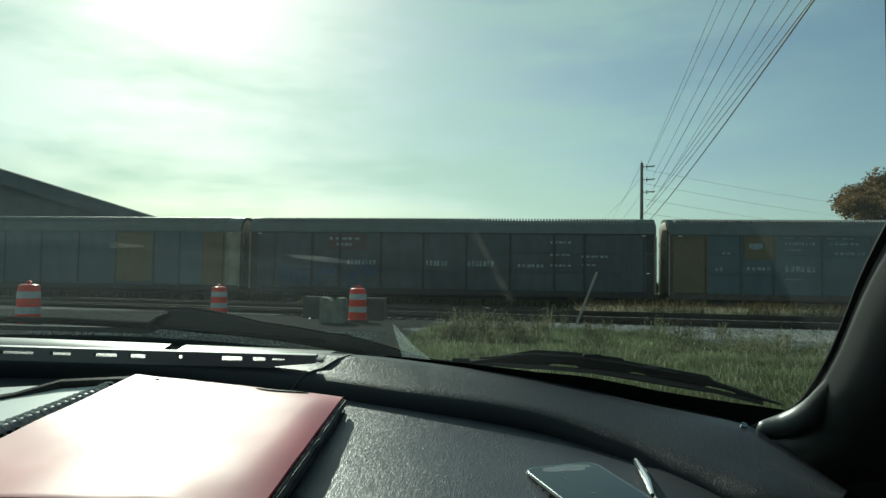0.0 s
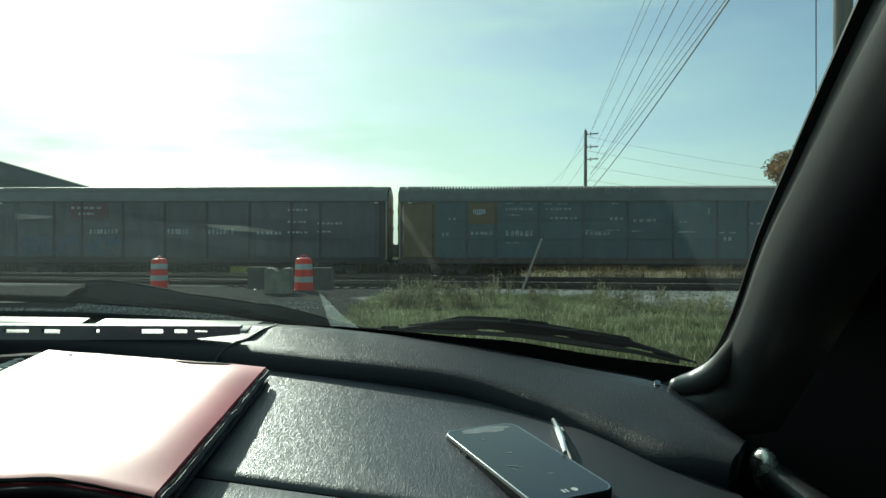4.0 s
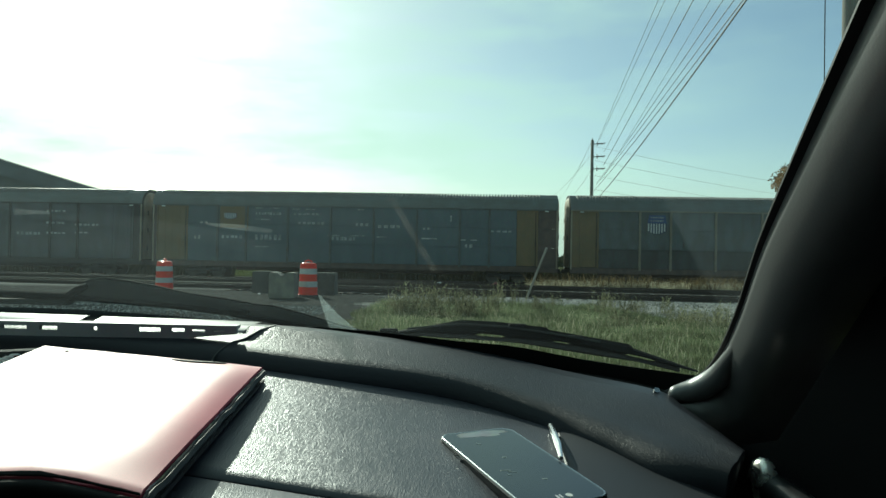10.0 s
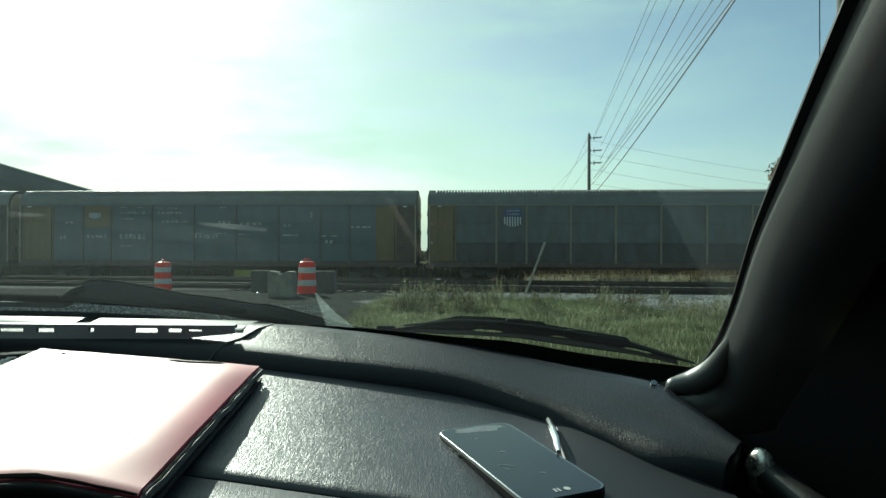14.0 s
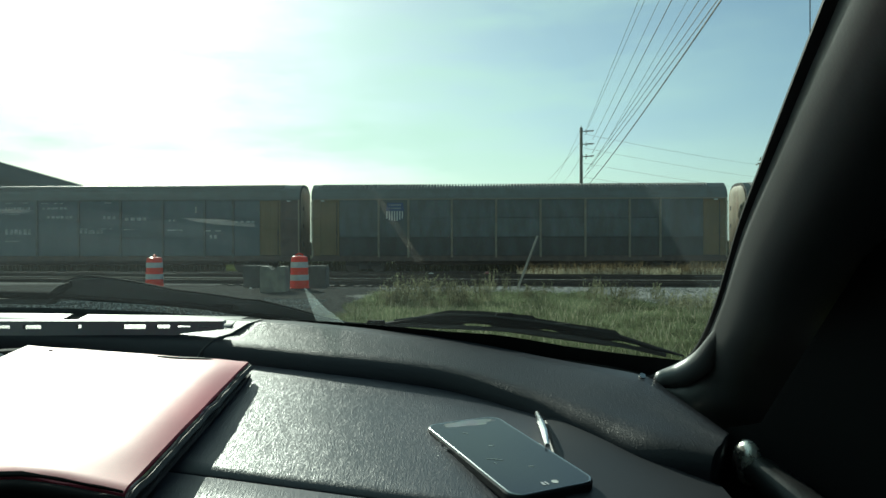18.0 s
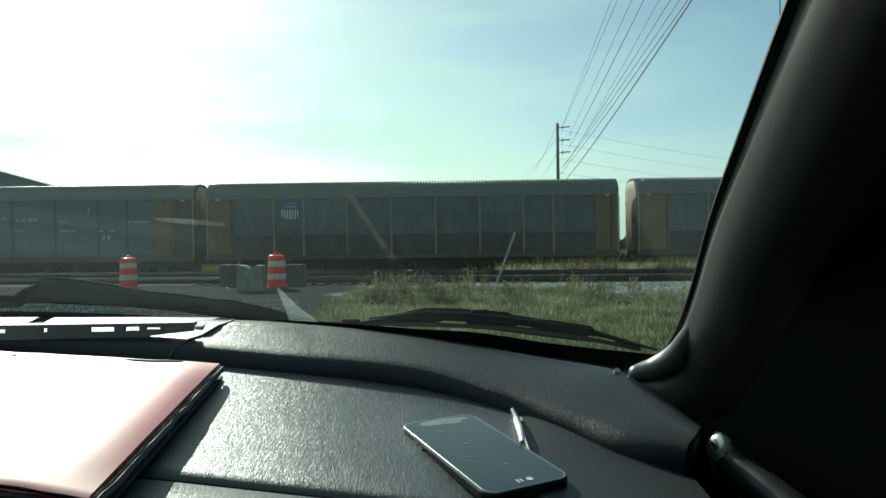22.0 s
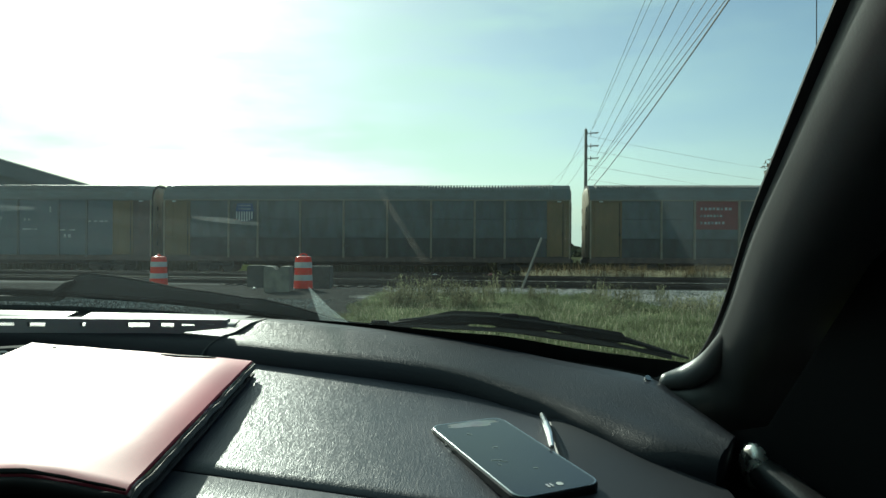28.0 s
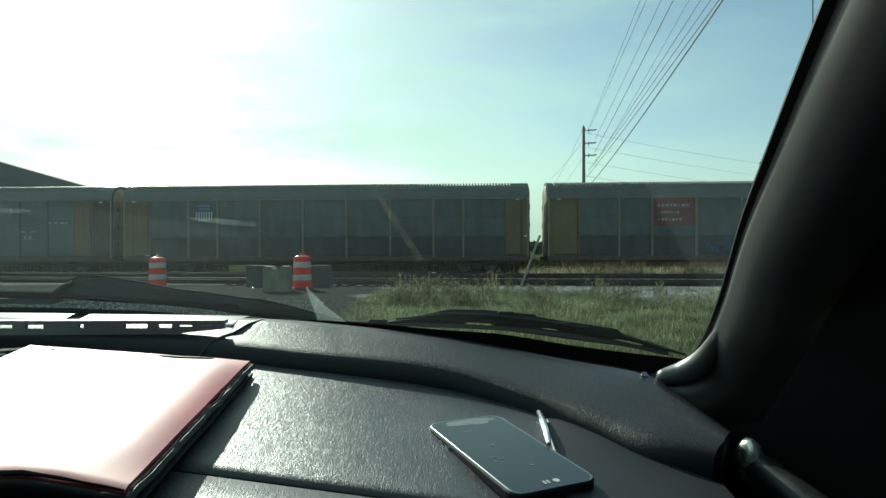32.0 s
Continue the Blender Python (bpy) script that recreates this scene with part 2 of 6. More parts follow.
M_LINING = mat("headliner_cloth", (0.03, 0.03, 0.03), 0.9, vary=0.15, fine=400, bump=0.3, dist=0.001)
# the uneven film here also paints the glare veil over the view
M_GLASS = glass("windshield_glass", 0.0105, glare_side=3.4, veil_past=3.0)
M_SIDEGLASS = glass("side_glass", 0.004, (0.05, 0.06, 0.055))
M_PAINT = mat("car_paint", (0.06, 0.07, 0.09), 0.25, vary=0.1, bump=0)
# left wiper's body greyer than its edge: the glare veil put into the colour
M_WIPERGREY = mat("greyed_wiper", (0.022, 0.025, 0.026), 0.8, gloss=0.15, vary=0.3, fine=180, bump=0.15, dist=0.0006)
M_WIPER = mat("wiper_metal", (0.005, 0.005, 0.006), 0.8, 0.0, gloss=0.12, vary=0.3, fine=180, bump=0.15, dist=0.0006)
M_CHROME = mat("bright_bezel", (0.75, 0.76, 0.75), 0.22, 0.9, vary=0.1, bump=0)
M_RED = leather("red_leatherette", (0.5, 0.04, 0.085), 0.52, 900, 0.05)
M_RED.node_tree.nodes["Principled BSDF"].inputs["Specular IOR Level"].default_value = 1.0
M_BLACKEDGE = mat("folder_edge", (0.02, 0.016, 0.015), 0.6, vary=0.3, fine=220, bump=0.4, dist=0.001)
M_FRAY = mat("frayed_edge", (0.42, 0.38, 0.32), 0.8, vary=0.5, scale=120, bump=0, tint=(0.05, 0.045, 0.04))
M_SPINE = mat("spine_vinyl", (0.014, 0.013, 0.013), 0.7, gloss=0.2, vary=0.2, fine=500, bump=0.05, dist=0.0003)
M_PAPER = mat("paper", (0.8, 0.8, 0.77), 0.38, gloss=0.9, vary=0.06, fine=300, bump=0.05, dist=0.0004)
M_WIRE = mat("spiral_wire", (0.7, 0.7, 0.68), 0.35, 0.2, vary=0.1, bump=0)
M_CASE = mat("phone_case", (0.012, 0.013, 0.015), 0.45, vary=0.15, fine=400, bump=0.1, dist=0.0003)
M_SCREEN = mat("phone_screen", (0.017, 0.023, 0.037), 0.09, gloss=0.5, vary=0.0, bump=0)
M_CAP = mat("worn_pale_cap", (0.82, 0.81, 0.77), 0.27, 0.85, vary=0.2, scale=90, fine=500, bump=0.3, dist=0.0008, gloss=1.0)
M_RIM = mat("phone_rim", (0.36, 0.38, 0.39), 0.25, 0.9, vary=0.05, bump=0)
# for the screen's smears and its painted pale reflection
M_SMEARSHEEN = mat("screen_smear", (0.2, 0.235, 0.24), 0.5, vary=0.3, scale=80, bump=0)
M_MARK = mat("white_print", (0.6, 0.62, 0.6), 0.5, vary=0.15, scale=3, bump=0)
M_STENCIL = mat("worn_stencil", (0.42, 0.43, 0.43), 0.6, vary=0.5, scale=3, bump=0, tint=(0.14, 0.15, 0.16))

M_GALV = mat("galvanized_panel", (0.092, 0.106, 0.112), 0.5, 0.25, vary=0.3, scale=1.6, fine=14, bump=0.3, dist=0.01, stretch=(1, 1, 0.35), tint=(0.066, 0.068, 0.068), rand=0.12)
# lowest sheets darker and browner than the panels above
M_LOWSHEET = mat("darker_lower_panel", (0.062, 0.064, 0.066), 0.6, 0.15, vary=0.4, scale=1.4, fine=14, bump=0.3, dist=0.01, stretch=(1, 1, 0.35), tint=(0.04, 0.036, 0.032), rand=0.1)
M_BLUEPANEL = mat("blue_grey_panel", (0.088, 0.112, 0.13), 0.5, 0.2, vary=0.3, scale=1.4, fine=14, bump=0.3, dist=0.01, stretch=(1, 1, 0.35), tint=(0.07, 0.09, 0.104), rand=0.08)
M_BROWNPANEL = mat("brown_weathered_panel", (0.072, 0.079, 0.09), 0.55, 0.15, vary=0.35, scale=1.5, fine=12, bump=0.3, dist=0.01, stretch=(1, 1, 0.35), tint=(0.05, 0.05, 0.056), rand=0.15)
M_YELLOW = mat("yellow_rack_paint", (0.165, 0.105, 0.045), 0.55, vary=0.35, scale=1.8, fine=16, bump=0.25, dist=0.008, stretch=(1, 1, 0.4), tint=(0.12, 0.085, 0.035))
M_BROWN = mat("brown_steel", (0.1, 0.065, 0.05), 0.65, vary=0.4, scale=2.2, fine=20, bump=0.3, dist=0.01, tint=(0.055, 0.035, 0.03))
M_ROOF = mat("rack_roof", (0.118, 0.13, 0.13), 0.5, 0.3, vary=0.25, scale=1.2, fine=18, bump=0.2, dist=0.008, tint=(0.1, 0.1, 0.095))
M_BLUEPOST = mat("blue_grey_post", (0.082, 0.094, 0.098), 0.55, vary=0.3, scale=2, fine=22, bump=0.25, dist=0.006, tint=(0.06, 0.055, 0.048))
M_POST = mat("rack_post", (0.2, 0.18, 0.14), 0.55, vary=0.35, scale=2, fine=22, bump=0.25, dist=0.006, tint=(0.17, 0.13, 0.09))
M_CREAM = mat("cream_end_door", (0.34, 0.3, 0.23), 0.6, vary=0.35, scale=2, fine=20, bump=0.25, dist=0.006, tint=(0.24, 0.18, 0.12), stretch=(1, 1, 0.4))
M_UNDER = mat("underframe", (0.035, 0.03, 0.028), 0.75, vary=0.4, scale=3, fine=30, bump=0.4, dist=0.01)
M_STEELWHEEL = mat("wheel_steel", (0.1, 0.085, 0.075), 0.6, 0.5, vary=0.35, scale=6, fine=40, bump=0.3, dist=0.004)
M_LOGODARK = mat("shield_navy", (0.02, 0.03, 0.07), 0.5, vary=0.2, scale=4, bump=0)
M_LOGOBLUE = mat("logo_blue", (0.03, 0.06, 0.17), 0.5, vary=0.2, scale=4, bump=0)
M_LOGORED = mat("logo_red", (0.17, 0.028, 0.026), 0.6, vary=0.35, scale=3, bump=0)
M_DULLRED = mat("dull_red_paint", (0.095, 0.036, 0.036), 0.6, vary=0.3, scale=3, bump=0, tint=(0.07, 0.03, 0.03))
M_GRAFFITI = mat("spray_paint", (0.04, 0.085, 0.17), 0.5, vary=0.5, scale=5, bump=0)
M_RAIL = mat("rail_steel", (0.04, 0.031, 0.027), 0.75, 0.1, gloss=0.2, vary=0.3, scale=4, fine=40, bump=0.3, dist=0.004)
M_TIE = mat("tie_wood", (0.07, 0.055, 0.045), 0.9, vary=0.4, scale=6, fine=60, bump=0.6, dist=0.01, rand=0.3)
M_DRUMTOP = mat("drum_shiny_top", (0.75, 0.05, 0.025), 0.22, vary=0.1, scale=8, bump=0, gloss=1.0)
M_DRUM = mat("drum_orange", (0.75, 0.022, 0.014), 0.6, vary=0.12, scale=8, fine=60, bump=0.1, dist=0.002, tint=(0.62, 0.045, 0.012), gloss=0.3)
M_BAND = mat("drum_white_band", (0.46, 0.46, 0.45), 0.4, vary=0.2, scale=10, fine=80, bump=0.05, dist=0.001)
M_DRUMBASE = mat("drum_rubber_base", (0.03, 0.03, 0.03), 0.8, vary=0.3, bump=0.3)
M_CONCRETE = mat("block_concrete", (0.22, 0.203, 0.16), 0.85, vary=0.3, scale=4, fine=50, bump=0.6, dist=0.006, tint=(0.13, 0.124, 0.105))
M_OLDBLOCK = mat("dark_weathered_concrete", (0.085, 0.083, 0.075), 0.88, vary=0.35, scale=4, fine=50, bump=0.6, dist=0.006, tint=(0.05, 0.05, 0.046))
M_POLE = mat("pole_wood", (0.19, 0.172, 0.15), 0.85, vary=0.35, scale=8, fine=70, bump=0.6, dist=0.006, stretch=(1, 1, 0.15))
M_CABLE = mat("cable", (0.014, 0.014, 0.015), 0.6, vary=0.1, bump=0)
M_INSUL = mat("insulator", (0.12, 0.11, 0.105), 0.4, vary=0.1, bump=0)
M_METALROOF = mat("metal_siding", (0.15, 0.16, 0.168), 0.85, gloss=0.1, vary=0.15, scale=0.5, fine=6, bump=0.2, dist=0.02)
# darker than the roof metal: shade under the gable put into the colour
M_SHADEWALL = mat("shaded_wall_siding", (0.12, 0.13, 0.13), 0.6, vary=0.2, scale=0.5, fine=6, bump=0.2, dist=0.02)
M_BARK = mat("bark", (0.12, 0.09, 0.07), 0.9, vary=0.4, scale=5, fine=30, bump=0.8, dist=0.03)
M_STAKE = mat("grey_stake_wood", (0.28, 0.265, 0.235), 0.8, vary=0.3, scale=10, fine=80, bump=0.4, dist=0.004, stretch=(1, 1, 0.2))


def leafy(name, a, b, thin=0.45):
    """Leaves and blades: each island has its own shade, and light passes through."""
    m = bpy.data.materials.new(name)
    m.use_nodes = True
    n, l = m.node_tree.nodes, m.node_tree.links
    n.clear()
    out, geo, ramp = n.new("ShaderNodeOutputMaterial"), n.new("ShaderNodeNewGeometry"), n.new("ShaderNodeValToRGB")
    ramp.color_ramp.elements[0].color, ramp.color_ramp.elements[1].color = (*a, 1), (*b, 1)
    d, tr, mx = n.new("ShaderNodeBsdfDiffuse"), n.new("ShaderNodeBsdfTranslucent"), n.new("ShaderNodeMixShader")
    mx.inputs[0].default_value = thin
    l.new(geo.outputs["Random Per Island"], ramp.inputs["Fac"])
    # drier and lusher patches
    patch, span, tone = n.new("ShaderNodeTexNoise"), n.new("ShaderNodeMapRange"), n.new("ShaderNodeHueSaturation")
    patch.inputs["Scale"].default_value, patch.inputs["Detail"].default_value = 1.1, 4
    span.inputs["From Min"].default_value, span.inputs["From Max"].default_value = 0.35, 0.68
    span.inputs["To Min"].default_value, span.inputs["To Max"].default_value = 0.55, 1.35
    l.new(geo.outputs["Position"], patch.inputs["Vector"])
    l.new(patch.outputs["Fac"], span.inputs["Value"])
    l.new(span.outputs["Result"], tone.inputs["Value"])
    l.new(ramp.outputs["Color"], tone.inputs["Color"])
    l.new(tone.outputs["Color"], d.inputs["Color"])
    l.new(tone.outputs["Color"], tr.inputs["Color"])
    l.new(d.outputs[0], mx.inputs[1])
    l.new(tr.outputs[0], mx.inputs[2])
    l.new(mx.outputs[0], out.inputs["Surface"])
    return m


M_FILM = glass("pale_film", 0.19)


def film(name, amount, color):
    """A thin see-through layer on glass: dust, and a painted reflection."""
    m = bpy.data.materials.new(name)
    m.use_nodes = True
    n, l = m.node_tree.nodes, m.node_tree.links
    n.clear()
    out, clear, d, t, a, b = n.new("ShaderNodeOutputMaterial"), n.new("ShaderNodeBsdfTransparent"), n.new("ShaderNodeBsdfDiffuse"), n.new("ShaderNodeBsdfTranslucent"), n.new("ShaderNodeMixShader"), n.new("ShaderNodeMixShader")
    co, ns, rg = n.new("ShaderNodeTexCoord"), n.new("ShaderNodeTexNoise"), n.new("ShaderNodeMapRange")
    ns.inputs["Scale"].default_value, ns.inputs["Detail"].default_value = 45, 5
    rg.inputs["From Min"].default_value, rg.inputs["From Max"].default_value = 0.3, 0.7
    rg.inputs["To Min"].default_value, rg.inputs["To Max"].default_value = amount * 0.4, amount * 1.5
    l.new(co.outputs["Object"], ns.inputs["Vector"])
    l.new(ns.outputs["Fac"], rg.inputs["Value"])
    for k in (d, t):
        k.inputs["Color"].default_value = (*color, 1)
    a.inputs[0].default_value = 0.7
    l.new(d.outputs[0], a.inputs[1])
    l.new(t.outputs[0], a.inputs[2])
    l.new(rg.outputs["Result"], b.inputs[0])
    l.new(clear.outputs[0], b.inputs[1])
    l.new(a.outputs[0], b.inputs[2])
    l.new(b.outputs[0], out.inputs["Surface"])
    return m


M_SMUDGE = film("dust_smudge", 0.07, (0.7, 0.74, 0.72))
M_REFLECTION = film("faint_reflection", 0.035, (0.6, 0.5, 0.42))
M_GRASS = leafy("green_grass", (0.036, 0.045, 0.021), (0.255, 0.29, 0.165), 0.55)
M_DRY = leafy("dry_grass", (0.27, 0.245, 0.165), (0.62, 0.57, 0.42))
M_WEED = leafy("weed_stems", (0.062, 0.066, 0.036), (0.27, 0.26, 0.165), 0.6)
M_LUSH = leafy("lush_grass", (0.06, 0.075, 0.02), (0.13, 0.15, 0.05), 0.4)
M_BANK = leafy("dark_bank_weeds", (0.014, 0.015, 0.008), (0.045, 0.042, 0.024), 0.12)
M_SEED = leafy("seed_heads", (0.05, 0.035, 0.02), (0.2, 0.15, 0.08), 0.3)
M_AUTUMN = leafy("autumn_leaves", (0.13, 0.08, 0.04), (0.33, 0.22, 0.115), 0.4)
M_STONE = leafy("loose_stone", (0.1, 0.1, 0.095), (0.36, 0.35, 0.33), 0.0)
M_LOTSTONE = leafy("lot_stone", (0.025, 0.025, 0.0245), (0.16, 0.157, 0.15), 0.0)
M_FARTREE = leafy("far_foliage", (0.03, 0.04, 0.025), (0.07, 0.075, 0.045), 0.2)


def ground_material():
    """Grass soil, pale gravel and dark lot, told apart by place on the plan, with ragged borders."""
    m = bpy.data.materials.new("ground_mix")
    m.use_nodes = True
    n, l = m.node_tree.nodes, m.node_tree.links
    b = n["Principled BSDF"]
    b.inputs["Roughness"].default_value, b.inputs["Specular IOR Level"].default_value = 1.0, 0.02
    geo, sep, edge = n.new("ShaderNodeNewGeometry"), n.new("ShaderNodeSeparateXYZ"), n.new("ShaderNodeTexNoise")
    edge.inputs["Scale"].default_value, edge.inputs["Detail"].default_value = 0.5, 5
    l.new(geo.outputs["Position"], edge.inputs["Vector"])
    l.new(geo.outputs["Position"], sep.inputs["Vector"])

    def math_node(op, a, c):
        k = n.new("ShaderNodeMath")
        k.operation = op
        for i, v in enumerate((a, c)):
            if isinstance(v, (int, float)):
                k.inputs[i].default_value = v
            else:
                l.new(v, k.inputs[i])
        return k.outputs[0]

    def step(v, at, soft):
        r = n.new("ShaderNodeMapRange")
        r.inputs["From Min"].default_value, r.inputs["From Max"].default_value = at - soft, at + soft
        l.new(v, r.inputs["Value"])
        return r.outputs["Result"]

    wob = math_node("MULTIPLY", math_node("SUBTRACT", edge.outputs["Fac"], 0.5), 3.0)
    x, y = math_node("ADD", sep.outputs["X"], wob), math_node("ADD", sep.outputs["Y"], wob)

    def speckle(scale, dark, light):
        v, r = n.new("ShaderNodeTexVoronoi"), n.new("ShaderNodeValToRGB")
        v.inputs["Scale"].default_value = scale
        l.new(geo.outputs["Position"], v.inputs["Vector"])
        s = n.new("ShaderNodeSeparateColor")
        l.new(v.outputs["Color"], s.inputs["Color"])
        r.color_ramp.elements[0].color, r.color_ramp.elements[1].color = (*dark, 1), (*light, 1)
        l.new(s.outputs["Red"], r.inputs["Fac"])
        return r.outputs["Color"], v.outputs["Distance"]

    stones, sd = speckle(22, (0.1, 0.098, 0.094), (0.34, 0.33, 0.315))
    lot, ld = speckle(24, (0.007, 0.0072, 0.0072), (0.05, 0.0505, 0.049))
    soil_n, soil_r = n.new("ShaderNodeTexNoise"), n.new("ShaderNodeValToRGB")
    soil_n.inputs["Scale"].default_value, soil_n.inputs["Detail"].default_value = 1.3, 8
    soil_r.color_ramp.elements[0].color, soil_r.color_ramp.elements[1].color = (0.022, 0.03, 0.01, 1), (0.075, 0.075, 0.035, 1)
    l.new(geo.outputs["Position"], soil_n.inputs["Vector"])
    l.new(soil_n.outputs["Fac"], soil_r.inputs["Fac"])

    def mixed(f, a, c):
        k = n.new("ShaderNodeMixRGB")
        l.new(f, k.inputs[0])
        l.new(a, k.inputs[1])
        l.new(c, k.inputs[2])
        return k.outputs["Color"]

    east = step(x, -2.4, 0.25)
    gravel = math_node("MULTIPLY", step(y, 15.2, 0.8), math_node("SUBTRACT", 1.0, step(y, 33.5, 1.0)))
    base = mixed(gravel, soil_r.outputs["Color"], stones)
    lot_zone = math_node("MULTIPLY", math_node("SUBTRACT", 1.0, east), math_node("SUBTRACT", 1.0, step(y, 27.5, 1.2)))
    base = mixed(lot_zone, base, lot)
    l.new(base, b.inputs["Base Color"])
    bp = n.new("ShaderNodeBump")
    bp.inputs["Strength"].default_value, bp.inputs["Distance"].default_value = 0.7, 0.03
    l.new(sd, bp.inputs["Height"])
    l.new(bp.outputs["Normal"], b.inputs["Normal"])
    return m


M_GROUND = ground_material()
M_BALLAST = mat("ballast_stone", (0.2, 0.195, 0.185), 0.95, vary=0.45, scale=30, fine=60, bump=1.0, dist=0.03, tint=(0.09, 0.086, 0.082), coords="Generated", gloss=0.1)
M_BALLAST.node_tree.nodes["Mapping"].inputs["Scale"].default_value = (60, 4, 1)


# ---- mesh helpers ----
def mesh_of(name, verts, faces, material, smooth=False):
    me = bpy.data.meshes.new(name)
    me.from_pydata([tuple(v) for v in verts], [], [tuple(f) for f in faces])
    me.materials.append(material)
    if smooth:
        me.shade_smooth()
    return me


def part(name, bm, material, parent=None, label="", smooth=False, at=None):
    """Links a bmesh (or a ready mesh) as one object under a thing or a part."""
    if isinstance(bm, bmesh.types.BMesh):
        bmesh.ops.recalc_face_normals(bm, faces=bm.faces)
        me = bpy.data.meshes.new(name)
        bm.to_mesh(me)
        bm.free()
        me.materials.append(material)
        if smooth:
            me.shade_smooth()
    else:
        me = bm
    ob = new(name, me)
    if parent is not None:
        ob.parent = parent
    if at is not None:
        ob.matrix_basis = at
    if label:
        ob["label"] = label
    return ob


def box_bm(x0, x1, y0, y1, z0, z1, bevel=0.0, seg=1, bm=None):
    own = bm is None
    bm = bm or bmesh.new()
    m = Matrix.Translation(((x0 + x1) / 2, (y0 + y1) / 2, (z0 + z1) / 2)) @ Matrix.Diagonal((x1 - x0, y1 - y0, z1 - z0, 1))
    made = bmesh.ops.create_cube(bm, size=1, matrix=m)
    if bevel:
        edges = {e for v in made["verts"] for e in v.link_edges}
        bmesh.ops.bevel(bm, geom=list(edges), offset=bevel, segments=seg, affect="EDGES", profile=0.5)
    return bm


def cyl_bm(p, q, r0, r1=None, seg=12, bm=None, cap=True):
    bm = bm or bmesh.new()
    p, q = Vector(p), Vector(q)
    turn = (q - p).to_track_quat("Z", "Y").to_matrix().to_4x4()
    m = Matrix.Translation((p + q) / 2) @ turn
    bmesh.ops.create_cone(bm, cap_ends=cap, segments=seg, radius1=r0, radius2=r0 if r1 is None else r1, depth=(q - p).length, matrix=m)
    return bm


def loft(rings, closed=False, caps=False):
    """A skin over rings of equal length. closed: each ring runs round."""
    verts, faces, k = [], [], len(rings[0])
    for r in rings:
        verts += [tuple(v) for v in r]
    for i in range(len(rings) - 1):
        for j in range(k if closed else k - 1):
            a, b = i * k + j, i * k + (j + 1) % k
            faces.append((a, b, b + k, a + k))
    if caps:
        faces.append(tuple(range(k)))
        faces.append(tuple(range((len(rings) - 1) * k, len(rings) * k)))
    bm = bmesh.new()
    vs = [bm.verts.new(v) for v in verts]
    for f in faces:
        bm.faces.new([vs[i] for i in f])
    return bm


def tube(points, r, seg=6, taper=None):
    pts = [Vector(p) for p in points]
    rings = []
    for i, p in enumerate(pts):
        d = (pts[min(i + 1, len(pts) - 1)] - pts[max(i - 1, 0)]).normalized()
        q = d.to_track_quat("Z", "Y")
        rr = r * (taper[i] if taper else 1)
        rings.append([p + q @ Vector((math.cos(a) * rr, math.sin(a) * rr, 0)) for a in (2 * math.pi * j / seg for j in range(seg))])
    return loft(rings, closed=True, caps=True)


def spline(points, n):
    """n points along a smooth curve through the given ones (Catmull-Rom)."""
    p = [np.array(q, float) for q in points]
    p = [2 * p[0] - p[1]] + p + [2 * p[-1] - p[-2]]
    out = []
    for i in range(n):
        u = i / (n - 1) * (len(p) - 3)
        k = min(int(u), len(p) - 4)
        t = u - k
        a, b, c, d = p[k], p[k + 1], p[k + 2], p[k + 3]
        out.append(0.5 * (2 * b + (c - a) * t + (2 * a - 5 * b + 4 * c - d) * t * t + (3 * b - a - 3 * c + d) * t ** 3))
    return out


def solid(bm, thick):
    """Gives an open skin thickness."""
    bmesh.ops.recalc_face_normals(bm, faces=bm.faces)
    bmesh.ops.solidify(bm, geom=bm.faces[:], thickness=thick)
    return bm


def thing(name, label, category, group="", kind="", at=None):
    ob = new(name)
    ob.empty_display_size = 0.2
    if at is not None:
        ob.matrix_basis = at
    return tagged(ob, label, category, group, kind)


# ---- the land ----
def land_z(x, y):
    """Flat lot in front, a shallow dip with the tracks, level land behind."""
    def ease(a, b, v):
        t = min(1, max(0, (v - a) / (b - a)))
        return t * t * (3 - 2 * t)
    z = -0.32 * ease(19.5, 23.0, y) - 0.38 * ease(34.0, 41.0, y)
    return z


def build_ground():
    xs = [-2500, -600, -200, -90, -50] + [-30 + 1.0 * i for i in range(61)] + [50, 90, 200, 600, 2500]
    ys = [-600, -100, -30, -10] + [-4 + 1.0 * i for i in range(65)] + [75, 100, 150, 300, 900, 3500]
    verts, faces = [], []
    for y in ys:
        for x in xs:
            bumpy = 0.05 * noise.noise(Vector((x * 0.35, y * 0.35, 0))) if abs(x) < 31 and -5 < y < 34 else 0
            if abs(x + 0.35) < 1.6 and -3 < y < 3:
                bumpy = 0
            verts.append((x, y, land_z(x, y) + bumpy))
    k = len(xs)
    for j in range(len(ys) - 1):
        for i in range(k - 1):
            faces.append((j * k + i, j * k + i + 1, (j + 1) * k + i + 1, (j + 1) * k + i))
    ob = new("ground", mesh_of("ground", verts, faces, M_GROUND, True))
    tagged(ob, "open ground of rough grass, pale gravel and dark worn lot", "ground", kind="structure")


def rail_profile():
    return [(-0.07, 0), (0.07, 0), (0.07, 0.015), (0.012, 0.04), (0.012, 0.13), (0.036, 0.14), (0.036, 0.18), (-0.036, 0.18), (-0.036, 0.14), (-0.012, 0.13), (-0.012, 0.04), (-0.07, 0.015)]


